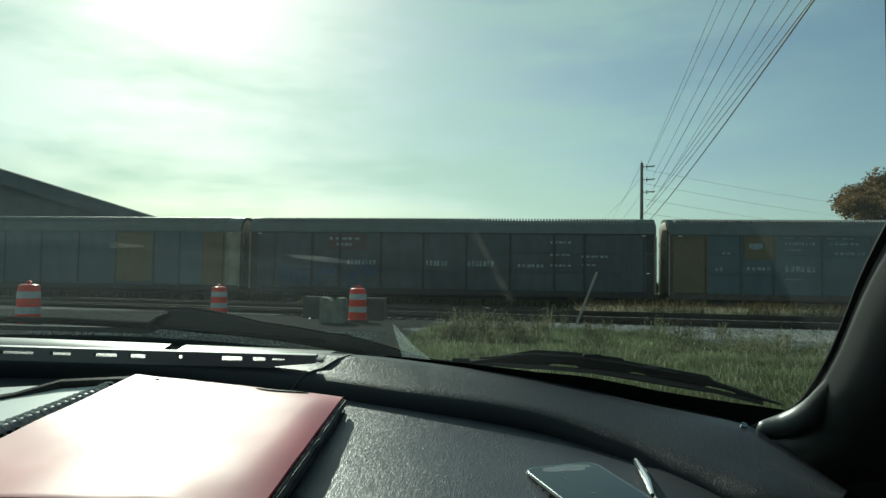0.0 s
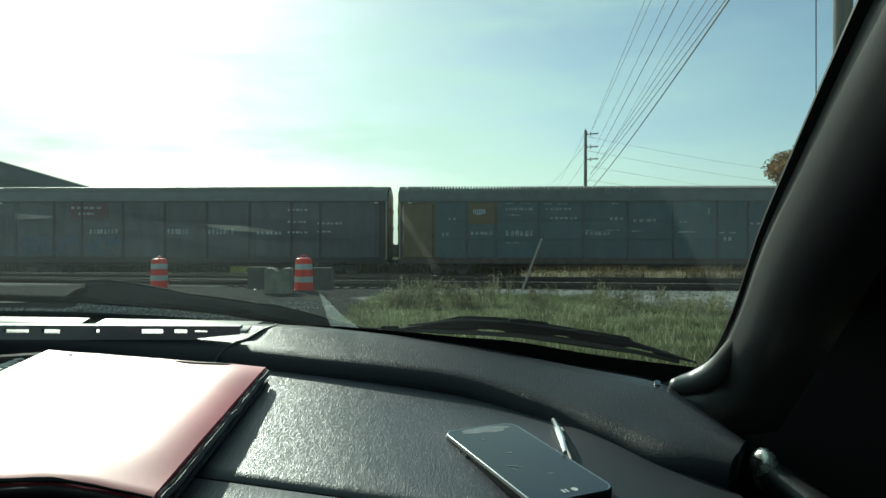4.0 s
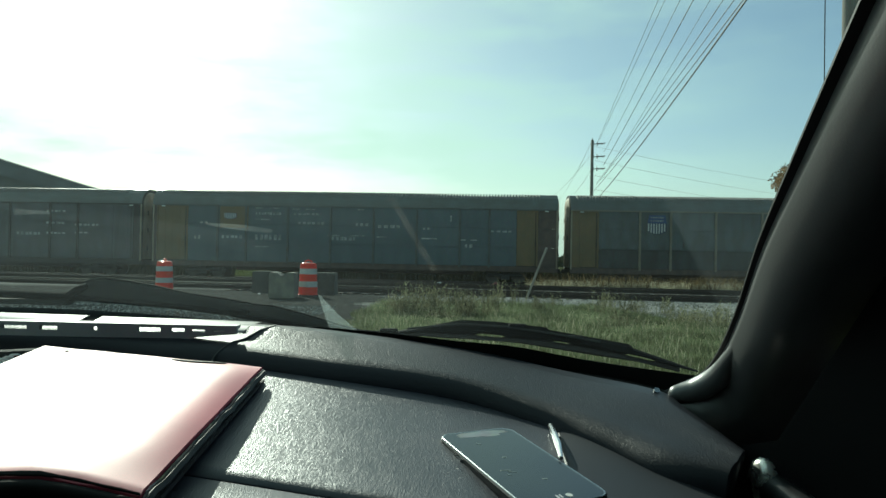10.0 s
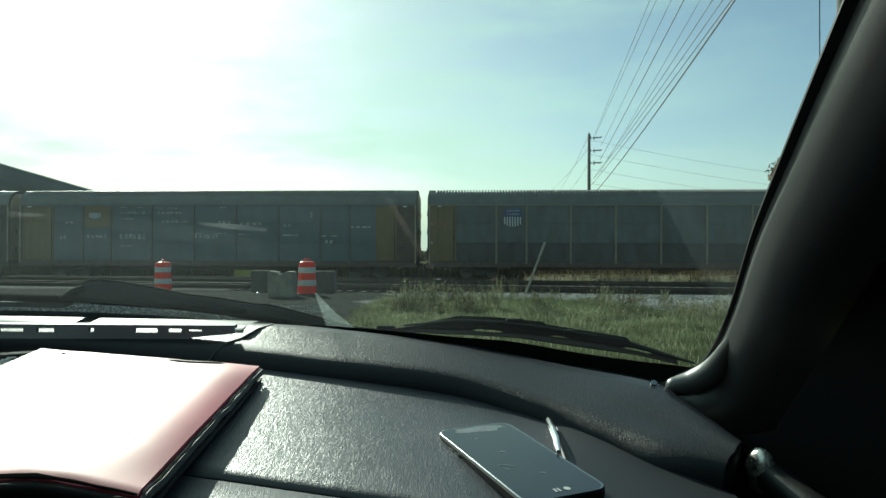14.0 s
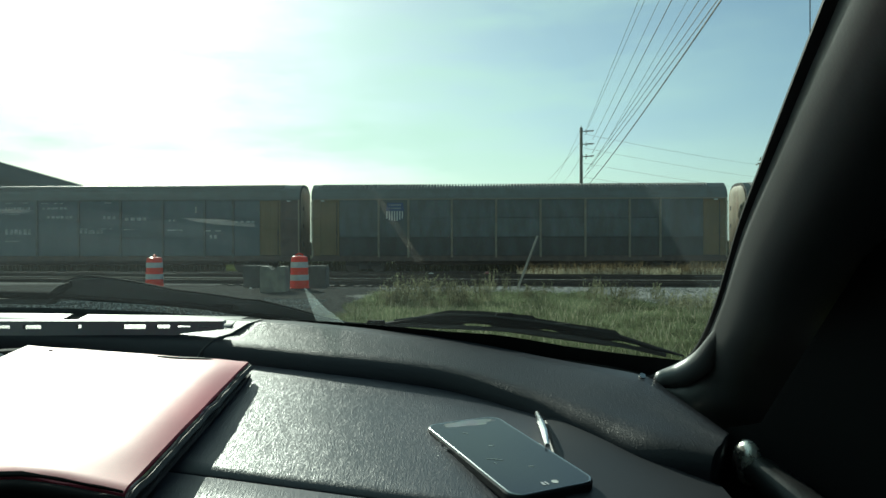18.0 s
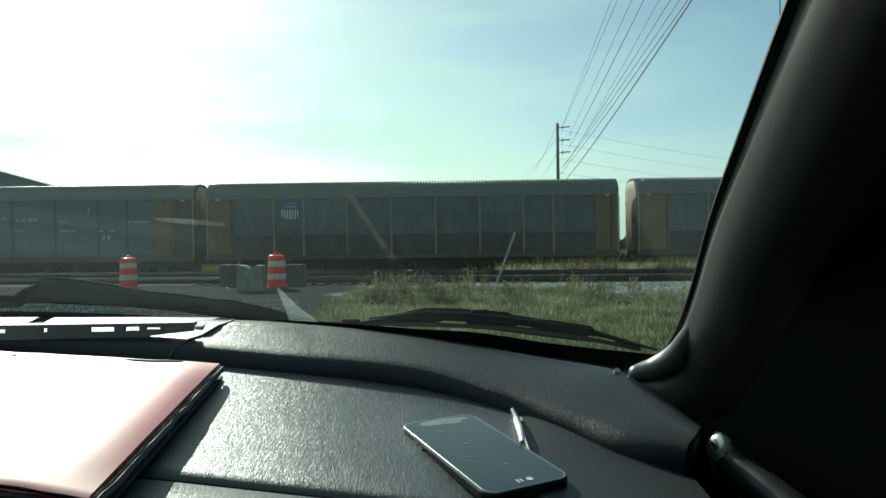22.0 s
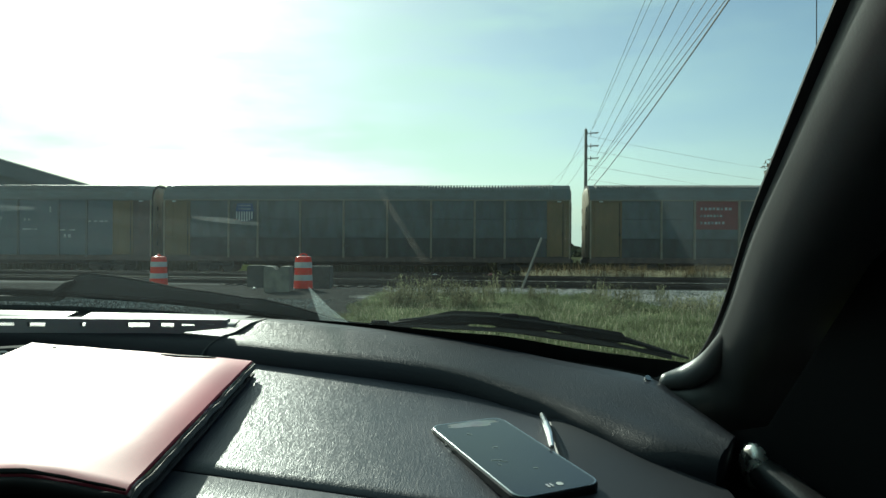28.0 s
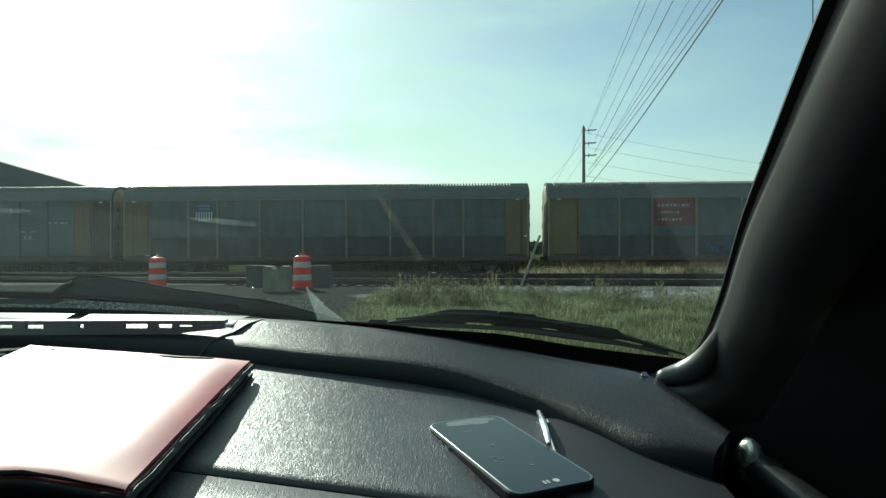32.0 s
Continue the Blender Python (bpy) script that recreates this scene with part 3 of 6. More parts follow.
def build_track(name, cx, cy, base_z, angle, x0, x1, ties):
    """A straight track: ballast bed, ties, two rails. cx, cy: a place on its middle line; base_z: the top of its ties."""
    t = thing(name, "weathered railway track with dark steel rails on wooden ties", "track", "parallel yard tracks", "structure", pose(cx, cy, base_z, 0, 0, angle))
    bed = [[(x, -2.6, -0.34), (x, -1.7, -0.07), (x, 1.7, -0.07), (x, 2.6, -0.34)] for x in (x0, (x0 + x1) / 2, x1)]
    part("ballast_bed", loft(bed), M_BALLAST, t)
    for side in (-0.75, 0.75):
        rings = [[(x, side + a, b) for a, b in rail_profile()] for x in (x0, x1)]
        part("rail", loft(rings, closed=True, caps=True), M_RAIL, t)
    tie = mesh_of("tie", *box_data(-0.11, 0.11, -1.3, 1.3, -0.2, 0.0), M_TIE)
    i, x = 0, ties[0]
    while x < ties[1]:
        part("tie", tie, M_TIE, t, at=pose(x + random.uniform(-0.04, 0.04), random.uniform(-0.05, 0.05), random.uniform(-0.015, 0.01), 0, 0, random.uniform(-2, 2)))
        x += 0.52
    return t


def box_data(x0, x1, y0, y1, z0, z1):
    v = [(x, y, z) for z in (z0, z1) for y in (y0, y1) for x in (x0, x1)]
    return v, [(0, 2, 3, 1), (4, 5, 7, 6), (0, 1, 5, 4), (2, 6, 7, 3), (0, 4, 6, 2), (1, 3, 7, 5)]


build_ground()
build_track("track_1", 4.0, 25.6, -0.27, -7.0, -60, 60, (-14, 16))
build_track("track_2", 5.0, 31.2, -0.27, -7.0, -60, 60, (-16, 18))
build_track("track_3", 0.0, 45.2, -0.63, 0.0, -140, 140, (-34, 30))


# ---- the train ----
CAR_LONG, CAR_WIDE = 27.3, 3.0


def roof_mesh():
    """A curved roof with cross ribs, smooth for a metre at both ends."""
    prof = [(0.0, 4.88), (0.02, 5.08), (0.1, 5.32), (0.3, 5.58), (0.65, 5.74), (1.05, 5.81), (1.5, 5.83)]
    prof += [(CAR_WIDE - y, z) for y, z in reversed(prof[:-1])]
    x, rib = 0.45, 0.2
    marks = []
    while x < CAR_LONG - 1.1:
        marks += [(x, 0), (x + rib * 0.45, 0), (x + rib * 0.52, 1), (x + rib * 0.93, 1)]
        x += rib
    rings = []
    for x, up in [(0.0, 0.85), (0.4, 0.85)] + marks + [(CAR_LONG - 1.0, 0.85), (CAR_LONG, 0.85)]:
        ring = []
        for y, z in prof:
            lift = 0.15 * up * min(1, max(0, (z - 5.5) / 0.25))
            ring.append((x, y, z + lift))
        rings.append(ring)
    k = len(prof)
    verts = [v for r in rings for v in r]
    faces = [(i * k + j, i * k + j + 1, (i + 1) * k + j + 1, (i + 1) * k + j) for i in range(len(rings) - 1) for j in range(k - 1)]
    faces += [tuple(range(k)), tuple(range((len(rings) - 1) * k, len(rings) * k))]
    me = mesh_of("rack_roof", verts, faces, M_ROOF)
    me.materials.append(M_UNDER)
    for p in list(me.polygons)[-2:]:
        p.material_index = 1
    return me


ROOF = roof_mesh()
RIBS = (4.5, 6.45, 9.3, 12.2, 15.1, 18.0, 20.85, 22.8)


SHEETS = ((1.12, 2.36, 0.05), (2.36, 3.62, 0.035), (3.62, 4.88, 0.05))


def panel_bm(x0, x1, level):
    """One sheet of a wall bay, with a lapped seam along its top."""
    z0, z1, y = SHEETS[level]
    bm = box_bm(x0 + 0.01, x1 - 0.01, y, 0.12, z0 + 0.008, z1 - 0.008)
    if level < 2:
        box_bm(x0 + 0.01, x1 - 0.01, 0.02, y, z1 - 0.03, z1 - 0.01, bm=bm)
    return bm


PANELS = {}


def wheel_bm():
    bm = bmesh.new()
    cyl_bm((0, -0.07, 0.42), (0, 0.06, 0.42), 0.42, seg=20, bm=bm)
    cyl_bm((0, 0.06, 0.42), (0, 0.09, 0.42), 0.45, seg=20, bm=bm)
    cyl_bm((0, -0.12, 0.42), (0, -0.07, 0.42), 0.13, seg=10, bm=bm)
    return bm


WHEEL = None
WHEELS = []


def build_truck(car, x):
    global WHEEL
    bm = bmesh.new()
    for y in (0.42, 2.58):
        box_bm(x - 1.15, x + 1.15, y - 0.07, y + 0.07, 0.42, 0.62, 0.03, 1, bm)
        box_bm(x - 0.3, x + 0.3, y - 0.09, y + 0.09, 0.2, 0.55, 0.03, 1, bm)
    box_bm(x - 0.2, x + 0.2, 0.4, 2.6, 0.45, 0.75, 0, 1, bm)
    truck = part("truck", bm, M_UNDER, car, "dark cast steel truck")
    if WHEEL is None:
        w = wheel_bm()
        WHEEL = bpy.data.meshes.new("wheel")
        w.to_mesh(WHEEL)
        w.free()
        WHEEL.materials.append(M_STEELWHEEL)
    for dx in (-0.86, 0.86):
        WHEELS.append((part("wheel", WHEEL, M_STEELWHEEL, truck, at=pose(x + dx, 0.75, 0)), x + dx, 0.75, 0))
        WHEELS.append((part("wheel", WHEEL, M_STEELWHEEL, truck, at=pose(x + dx, 2.25, 0, 0, 0, 180)), x + dx, 2.25, 180))
        part("axle", cyl_bm((x + dx, 0.7, 0.42), (x + dx, 2.3, 0.42), 0.08, seg=8), M_STEELWHEEL, truck)


def bulge(y):
    """How far the end doors stand out of the car's end, over its width."""
    return 0.02 + 0.13 * math.sqrt(max(0.0, 1 - ((y - 1.5) / 1.4) ** 2))


def end_door_bm(foot, way):
    """Bulging end doors, rounded in under the roof, with a joint down the middle."""
    rings = []
    for z, inset in ((1.12, 0.14), (4.7, 0.14), (5.05, 0.17), (5.3, 0.25), (5.5, 0.4), (5.64, 0.62), (5.74, 0.95)):
        ring = []
        for k in range(17):
            y = inset + (3.0 - 2 * inset) * k / 16
            joint = 0.035 if k == 8 else 0.0
            ring.append((foot + way * (bulge(y) * min(1, (5.9 - z) / 0.5) - joint), y, z))
        rings.append(ring)
    inner = [[(foot - way * 0.05, y, z) for _, y, z in r] for r in rings]
    return loft([inner[0]] + rings + [inner[-1]])


def build_rack_car(label, panel_mat, door_mat, post_mat, left_door, right_door, end_mat, sill_mat, low_mat=None, ribs=RIBS):
    """An enclosed car-carrying wagon; x along its length from its left end, y from its near side, z from the rails."""
    car = thing("autorack_car", label, "railway car", "cars of the freight train")
    part("rack_roof", ROOF, M_ROOF, car, "pale ribbed steel roof")
    edges = (0.0, left_door[0], left_door[1], *ribs, right_door[0], right_door[1], CAR_LONG)
    for a, b in zip(edges, edges[1:]):
        if b - a < 0.05:
            continue
        door = (a, b) in (left_door, right_door)
        end = a == 0.0 or b == CAR_LONG
        m = door_mat if door else (end_mat if end else panel_mat)
        if door:
            sheet_bm = box_bm(a + 0.06, b - 0.06, 0.06, 0.12, 1.16, 4.72)
            for k in range(1, 4):
                xm = a + 0.06 + (b - a - 0.12) * k / 4
                box_bm(xm - 0.015, xm + 0.015, 0.045, 0.06, 1.2, 4.68, 0, 1, sheet_bm)
            part("door_panel", sheet_bm, m, car, "dull yellow end-bay door" if m is M_YELLOW else "")
            for x0, x1, z0, z1 in ((a + 0.005, a + 0.07, 1.12, 4.8), (b - 0.07, b - 0.005, 1.12, 4.8), (a + 0.07, b - 0.07, 4.72, 4.8)):
                part("door_frame", box_bm(x0, x1, 0.02, 0.12, z0, z1), m, car)
            part("door_bar", cyl_bm((b - 0.16, 0.03, 1.2), (b - 0.16, 0.03, 4.7), 0.022, seg=6), M_UNDER, car)
            part("door_latch", box_bm(b - 0.2, b - 0.12, 0.0, 0.045, 2.5, 2.75), M_UNDER, car)
            continue
        for level in range(3):
            mm = low_mat if level == 0 and low_mat and not end else m
            key = (round(a, 2), round(b, 2), level, mm.name)
            if key not in PANELS:
                bm = panel_bm(a, b, level)
                bmesh.ops.recalc_face_normals(bm, faces=bm.faces)
                PANELS[key] = bpy.data.meshes.new("side_panel")
                bm.to_mesh(PANELS[key])
                bm.free()
                PANELS[key].materials.append(mm)
            part("side_panel", PANELS[key], mm, car)
    for x in ribs:
        part("side_post", box_bm(x - 0.07, x + 0.07, -0.04, 0.06, 1.0, 4.9, 0.015), post_mat, car)
    part("top_rail", box_bm(0.05, CAR_LONG - 0.05, 0.0, 0.12, 4.82, 4.9), post_mat, car)
    part("far_wall", box_bm(0.1, CAR_LONG - 0.1, 2.88, 2.96, 1.1, 4.9), panel_mat, car)
    part("deck", box_bm(0.1, CAR_LONG - 0.1, 0.13, 2.87, 1.05, 1.15), M_UNDER, car)
    bm = box_bm(0.0, CAR_LONG, 0.0, 0.2, 0.74, 1.11, 0.02)
    box_bm(0.0, CAR_LONG, 2.8, 3.0, 0.74, 1.11, 0.02, 1, bm)
    box_bm(5.5, 21.8, 0.9, 2.1, 0.5, 1.0, 0.05, 1, bm)
    part("side_sill", bm, sill_mat, car)
    for x0, x1 in ((0.02, 0.1), (CAR_LONG - 0.1, CAR_LONG - 0.02)):
        way = -1 if x0 < 1 else 1
        foot = x0 if way < 0 else x1
        leaf = part("end_door", end_door_bm(foot, way), M_CREAM, car, "cream bulging end doors with rust marks", smooth=True)
        for y, z in ((0.62, 1.9), (0.62, 3.1), (0.62, 4.3), (2.38, 1.9), (2.38, 3.1), (2.38, 4.3)):
            xb = foot + way * bulge(y)
            part("door_hinge", box_bm(min(xb - way * 0.02, xb + way * 0.03), max(xb - way * 0.02, xb + way * 0.03), y - 0.05, y + 0.05, z - 0.14, z + 0.14), M_UNDER, leaf)
        xx = foot + way * 0.05
        lad = bmesh.new()
        for y in (0.02, 0.3):
            cyl_bm((xx, y, 1.0), (xx, y, 4.7), 0.016, seg=6, bm=lad)
        for i in range(10):
            cyl_bm((xx, 0.02, 1.2 + i * 0.38), (xx, 0.3, 1.2 + i * 0.38), 0.012, seg=6, bm=lad)
        part("ladder", lad, M_UNDER, car)
        post = box_bm(min(foot, foot - way * 0.09), max(foot, foot - way * 0.09), -0.012, 0.11, 1.0, 4.86, 0.01)
        part("corner_post", post, M_CREAM, car, "pale worn corner post")
        out = -0.36 if x0 < 1 else CAR_LONG + 0.36
        cou = box_bm(min(out, x0), max(out, x1), 1.38, 1.62, 0.72, 0.98, 0.03)
        part("coupler", cou, M_UNDER, car)
    for x in (0.75, CAR_LONG - 0.75):
        part("corner_bracket", box_bm(x - 0.12, x + 0.12, -0.015, 0.035, 4.74, 4.8), M_MARK, car)
    build_truck(car, 3.4)
    build_truck(car, CAR_LONG - 3.4)
    return car


def bars(car, rows, material=None, proud=0.0):
    """Lettering too far to read, as plain bars: x0, x1, z, height, and how many gaps cut it."""
    for x0, x1, z, h, cuts in rows:
        bm = bmesh.new()
        step = (x1 - x0) / cuts
        for i in range(cuts):
            w = step * (0.55 + 0.3 * ((i * 7) % 5) / 5)
            box_bm(x0 + i * step, x0 + i * step + w, 0.012 - proud, 0.022, z - h / 2, z + h / 2, 0, 1, bm)
        part("lettering", bm, material or M_STENCIL, car, "worn white stencilled marks" if material is None else "")


def shield(car, x, z, wide, tall, with_head=True):
    """A striped shield: a pale disc edge with upright stripes under a blue head."""
    bm = bmesh.new()
    k = 7
    for i in range(k):
        a = x + wide * i / k
        u = (i + 0.5) / k - 0.5
        low = z + tall * 0.18 * (2 * u) ** 2
        box_bm(a, a + wide / k * 0.55, 0.005, 0.02, low, z + tall * 0.55, 0, 1, bm)
    pts = [(x + wide * u, z + tall * (0.16 * (2 * u - 1) ** 2 - 0.03)) for u in [i / 10 for i in range(11)]] + [(x + wide, z + tall * 0.57), (x, z + tall * 0.57)]
    part("shield_field", loft([[(a, y, b) for a, b in pts] for y in (0.008, 0.021)], closed=True, caps=True), M_LOGODARK, car, "dark navy field of the shield")
    part("shield_stripes", bm, M_BAND, car, "white upright stripes of a painted shield")
    if with_head:
        bm = bmesh.new()
        pts = [(x - 0.02, z + tall * 0.57), (x + wide, z + tall * 0.57), (x + wide * 0.93, z + tall), (x + wide * 0.07, z + tall)]
        loop = [[(a, y, b) for a, b in pts] for y in (0.0, 0.02)]
        part("shield_head", loft(loop, closed=True, caps=True), M_LOGOBLUE, car, "blue painted shield head")
        bars(car, [(x + wide * 0.14, x + wide * 0.88, z + tall * 0.88, 0.1, 6), (x + wide * 0.14, x + wide * 0.88, z + tall * 0.7, 0.1, 6)], proud=0.02)


DL, DR = (0.6, 1.85), (25.75, 26.95)
cars = []
c0 = build_rack_car("weathered blue-grey autorack with brown and yellow bays", M_BLUEPANEL, M_YELLOW, M_BLUEPOST, (0.6, 2.2), (24.5, 26.2), M_CREAM, M_UNDER)
part("painted_panel", box_bm(18.1, 20.75, 0.014, 0.03, 1.3, 4.75), M_YELLOW, c0, "dull yellow painted bay")
c1 = build_rack_car("dark weathered brown autorack with faded blue spray paint", M_BROWNPANEL, M_BROWNPANEL, M_UNDER, (0.6, 2.0), (25.2, 26.7), M_UNDER, M_UNDER)
c2 = build_rack_car("blue-grey autorack with yellow end bays and white stencilling", M_BLUEPANEL, M_YELLOW, M_BLUEPOST, (0.3, 2.45), (24.6, 26.0), M_BROWN, M_BROWN)
c3 = build_rack_car("dull grey autorack with yellow doors and a striped shield", M_GALV, M_YELLOW, M_POST, DL, DR, M_YELLOW, M_BROWN, M_LOWSHEET, (4.5, 6.48, 9.36, 12.28, 15.2, 18.12, 21.0, 22.98))
c4 = build_rack_car("grey autorack with yellow doors and a red painted panel", M_GALV, M_YELLOW, M_POST, (0.3, 2.1), DR, M_YELLOW, M_BROWN, M_LOWSHEET, (4.65, 6.78, 9.62, 12.5, 15.4, 18.3, 21.1, 23.0))
cars = [c0, c1, c2, c3, c4]
bars(c1, [(5.7, 7.9, 4.45, 0.16, 5), (6.2, 7.4, 4.05, 0.16, 4), (7.0, 9.0, 2.85, 0.3, 8), (12.4, 13.9, 2.85, 0.34, 6), (15.2, 17.0, 2.85, 0.34, 7),
          (18.5, 20.3, 2.75, 0.2, 6), (20.6, 22.0, 4.3, 0.14, 5), (20.6, 22.0, 3.5, 0.14, 4), (20.6, 22.0, 2.8, 0.12, 5), (22.6, 24.4, 3.4, 0.14, 6), (22.6, 23.6, 2.85, 0.1, 3)])
part("painted_panel", box_bm(5.6, 8.3, 0.014, 0.03, 3.7, 4.75), M_DULLRED, c1, "faded dark red painted panel")
bm = bmesh.new()
for i in range(60):
    x, z = random.uniform(2.0, 8.6), random.uniform(1.2, 2.3)
    w, h = random.uniform(0.15, 0.7), random.uniform(0.12, 0.5)
    box_bm(x, x + w, 0.014 - 0.0006 * (i % 9), 0.03, z, z + h, 0.03, 1, bm)
part("graffiti", bm, M_GRAFFITI, c1, "faded blue spray paint")
part("shield_panel", box_bm(4.65, 6.6, 0.014, 0.03, 3.35, 4.8), M_YELLOW, c2, "dull yellow painted panel")
shield(c2, 4.95, 3.95, 0.85, 0.72, False)
bars(c2, [(7.1, 9.0, 4.72, 0.05, 2), (7.1, 8.9, 4.35, 0.17, 9), (7.1, 8.2, 3.95, 0.1, 6), (7.1, 9.0, 2.75, 0.36, 6), (7.1, 8.8, 2.12, 0.07, 1), (9.6, 11.4, 4.68, 0.06, 2),
          (9.7, 11.5, 4.35, 0.14, 6), (10.0, 11.9, 3.75, 0.16, 6), (12.0, 15.0, 2.95, 0.06, 2), (12.3, 14.0, 2.75, 0.24, 6), (14.0, 14.8, 4.7, 0.06, 1), (13.9, 14.8, 3.7, 0.2, 3),
          (15.3, 16.6, 2.9, 0.07, 1), (15.4, 17.0, 3.6, 0.2, 4), (18.4, 19.0, 3.5, 0.14, 2), (18.3, 20.2, 2.85, 0.09, 1), (20.9, 22.2, 2.8, 0.07, 2), (21.2, 21.8, 2.4, 0.24, 2),
          (22.9, 24.4, 3.4, 0.12, 4), (2.9, 3.4, 2.7, 0.24, 2), (4.8, 6.3, 2.75, 0.2, 5), (3.3, 3.9, 3.7, 0.14, 2), (20.2, 20.4, 4.2, 0.4, 1)])
shield(c3, 5.0, 3.42, 1.2, 1.2)
bars(c3, [(6.0, 7.0, 0.93, 0.12, 4), (7.2, 9.2, 0.93, 0.12, 8), (7.3, 7.38, 2.7, 0.3, 1), (8.6, 8.68, 2.65, 0.35, 1), (0.95, 1.1, 4.6, 0.05, 1)], M_BROWN, 0.02)
part("painted_panel", box_bm(6.86, 9.54, 0.014, 0.03, 2.98, 4.81), M_LOGORED, c4, "faded red painted panel")
bars(c4, [(7.15, 9.2, 4.32, 0.17, 8), (7.15, 8.6, 3.86, 0.15, 7), (7.15, 8.75, 3.4, 0.17, 7)])
bm = bmesh.new()
for i in range(16):
    x, z = random.uniform(9.9, 12.5), random.uniform(1.2, 2.0)
    box_bm(x, x + random.uniform(0.1, 0.4), 0.014 - 0.0006 * (i % 7), 0.03, z, z + random.uniform(0.1, 0.4), 0.03, 1, bm)
part("graffiti", bm, M_LOGOBLUE, c4, "faded blue spray paint")


# ---- things on the lot ----
def build_drum():
    d = thing("traffic_drum", "orange plastic traffic drum with two white bands", "traffic drum", "traffic drums on the lot")
    rings = []
    prof = [(0.0, 0.275), (0.06, 0.275), (0.07, 0.264), (0.25, 0.261), (0.26, 0.255), (0.44, 0.252), (0.45, 0.247), (0.63, 0.244), (0.64, 0.239), (0.82, 0.236), (0.83, 0.229), (0.9, 0.226), (0.93, 0.212)]
    for z, r in prof:
        rings.append([(r * math.cos(a), r * math.sin(a), z) for a in (2 * math.pi * j / 28 for j in range(28))])
    part("barrel", loft(rings, closed=True, caps=False), M_DRUM, d, smooth=False)
    dome = [[(r * math.cos(a), r * math.sin(a), z) for a in (2 * math.pi * j / 28 for j in range(28))] for z, r in ((0.927, 0.214), (0.944, 0.195), (0.956, 0.14), (0.962, 0.07), (0.964, 0.01))]
    part("drum_top", loft(dome, closed=True, caps=True), M_DRUMTOP, d, "shiny domed top", smooth=True)
    for z0, z1, r0, r1 in ((0.27, 0.43, 0.2585, 0.2565), (0.63, 0.79, 0.2475, 0.2405)):
        band = [[(r * math.cos(a), r * math.sin(a), z) for a in (2 * math.pi * j / 28 for j in range(28))] for z, r in ((z0, r0), (z1, r1))]
        part("reflective_band", loft(band, closed=True), M_BAND, d, "white reflective band", smooth=True)
    base = bmesh.new()
    bmesh.ops.create_cone(base, cap_ends=True, segments=28, radius1=0.32, radius2=0.29, depth=0.05, matrix=Matrix.Translation((0, 0, 0.025)))
    part("base_ring", base, M_DRUMBASE, d, "black rubber base ring")
    h = tube([(-0.1, 0, 0.94), (-0.09, 0, 1.0), (0, 0, 1.03), (0.09, 0, 1.0), (0.1, 0, 0.94)], 0.018, 6)
    part("handle", h, M_DRUM, d)
    return d


drum = build_drum()
drum.matrix_basis = pose(-4.83, 18.6, land_z(0, 18.6) + 0.01, 0, 0, 20)
copy_thing(drum, pose(-9.9, 20.4, land_z(0, 20.4) + 0.01, 0, 0, 95))
copy_thing(drum, pose(-11.6, 14.2, 0.02, 0, 0, 160))


def build_block(w, d, h, material, label):
    """A rough cast block with a V-shaped key along its top."""
    b = thing("concrete_block", label, "concrete block", "concrete blocks by the drum")
    prof = [(-w / 2, 0), (w / 2, 0), (w / 2, h), (0.12, h), (0.0, h - 0.13), (-0.12, h), (-w / 2, h)]
    rings = [[(x, y, z) for x, z in prof] for y in (-d / 2, d / 2)]
    bm = loft(rings, closed=True, caps=True)
    bmesh.ops.bevel(bm, geom=bm.edges[:], offset=0.025, segments=2, affect="EDGES")
    part("block", bm, material, b)
    lift = tube([(-0.06, 0, h - 0.08), (-0.05, 0, h + 0.02), (0.05, 0, h + 0.02), (0.06, 0, h - 0.08)], 0.012, 6)
    part("lifting_loop", lift, M_RAIL, b, "rusty steel lifting loop")
    return b


blk = build_block(0.68, 0.68, 0.7, M_CONCRETE, "rough tan cast concrete block with a notched top")
blk.matrix_basis = pose(-5.28, 17.75, 0.0, 0, 0, 6)
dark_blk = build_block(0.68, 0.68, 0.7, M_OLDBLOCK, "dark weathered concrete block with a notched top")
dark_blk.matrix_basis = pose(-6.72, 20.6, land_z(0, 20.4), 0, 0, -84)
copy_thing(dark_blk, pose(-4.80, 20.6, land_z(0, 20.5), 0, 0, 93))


def build_pole(name, x, y, z0, h, r, label):
    p = thing(name, label, "utility pole", at=pose(x, y, z0))
    part("shaft", tube([(0, 0, -0.5), (0, 0, h * 0.5), (0, 0, h)], r, 14, [1.12, 1.0, 0.8]), M_POLE, p, smooth=True)
    return p


far_pole = build_pole("utility_pole", 9.55, 57.0, -0.7, 12.15, 0.15, "tall brown wooden utility pole with side insulators")
for dz in (0.35, 1.45, 2.5):
    z = 12.15 - dz
    arm = part("insulator_arm", cyl_bm((0.1, 0, z), (1.1, 0, z + 0.1), 0.035, seg=8), M_INSUL, far_pole, "short grey insulator arm")
    for i in range(6):
        part("insulator_disc", cyl_bm((0.42 + 0.11 * i, 0, z + 0.03), (0.46 + 0.11 * i, 0, z + 0.035), 0.075, seg=10), M_INSUL, arm)
    part("insulator_pin", cyl_bm((0.42, 0, z - 0.16), (0.42, 0, z + 0.22), 0.045, 0.03, seg=8), M_INSUL, arm)
    part("bolt_plate", box_bm(-0.05, 0.14, -0.05, 0.05, z - 0.15, z + 0.2, 0.01), M_INSUL, far_pole)
part("top_pin", cyl_bm((0, 0, 12.1), (0, 0, 12.3), 0.03, seg=6), M_INSUL, far_pole)
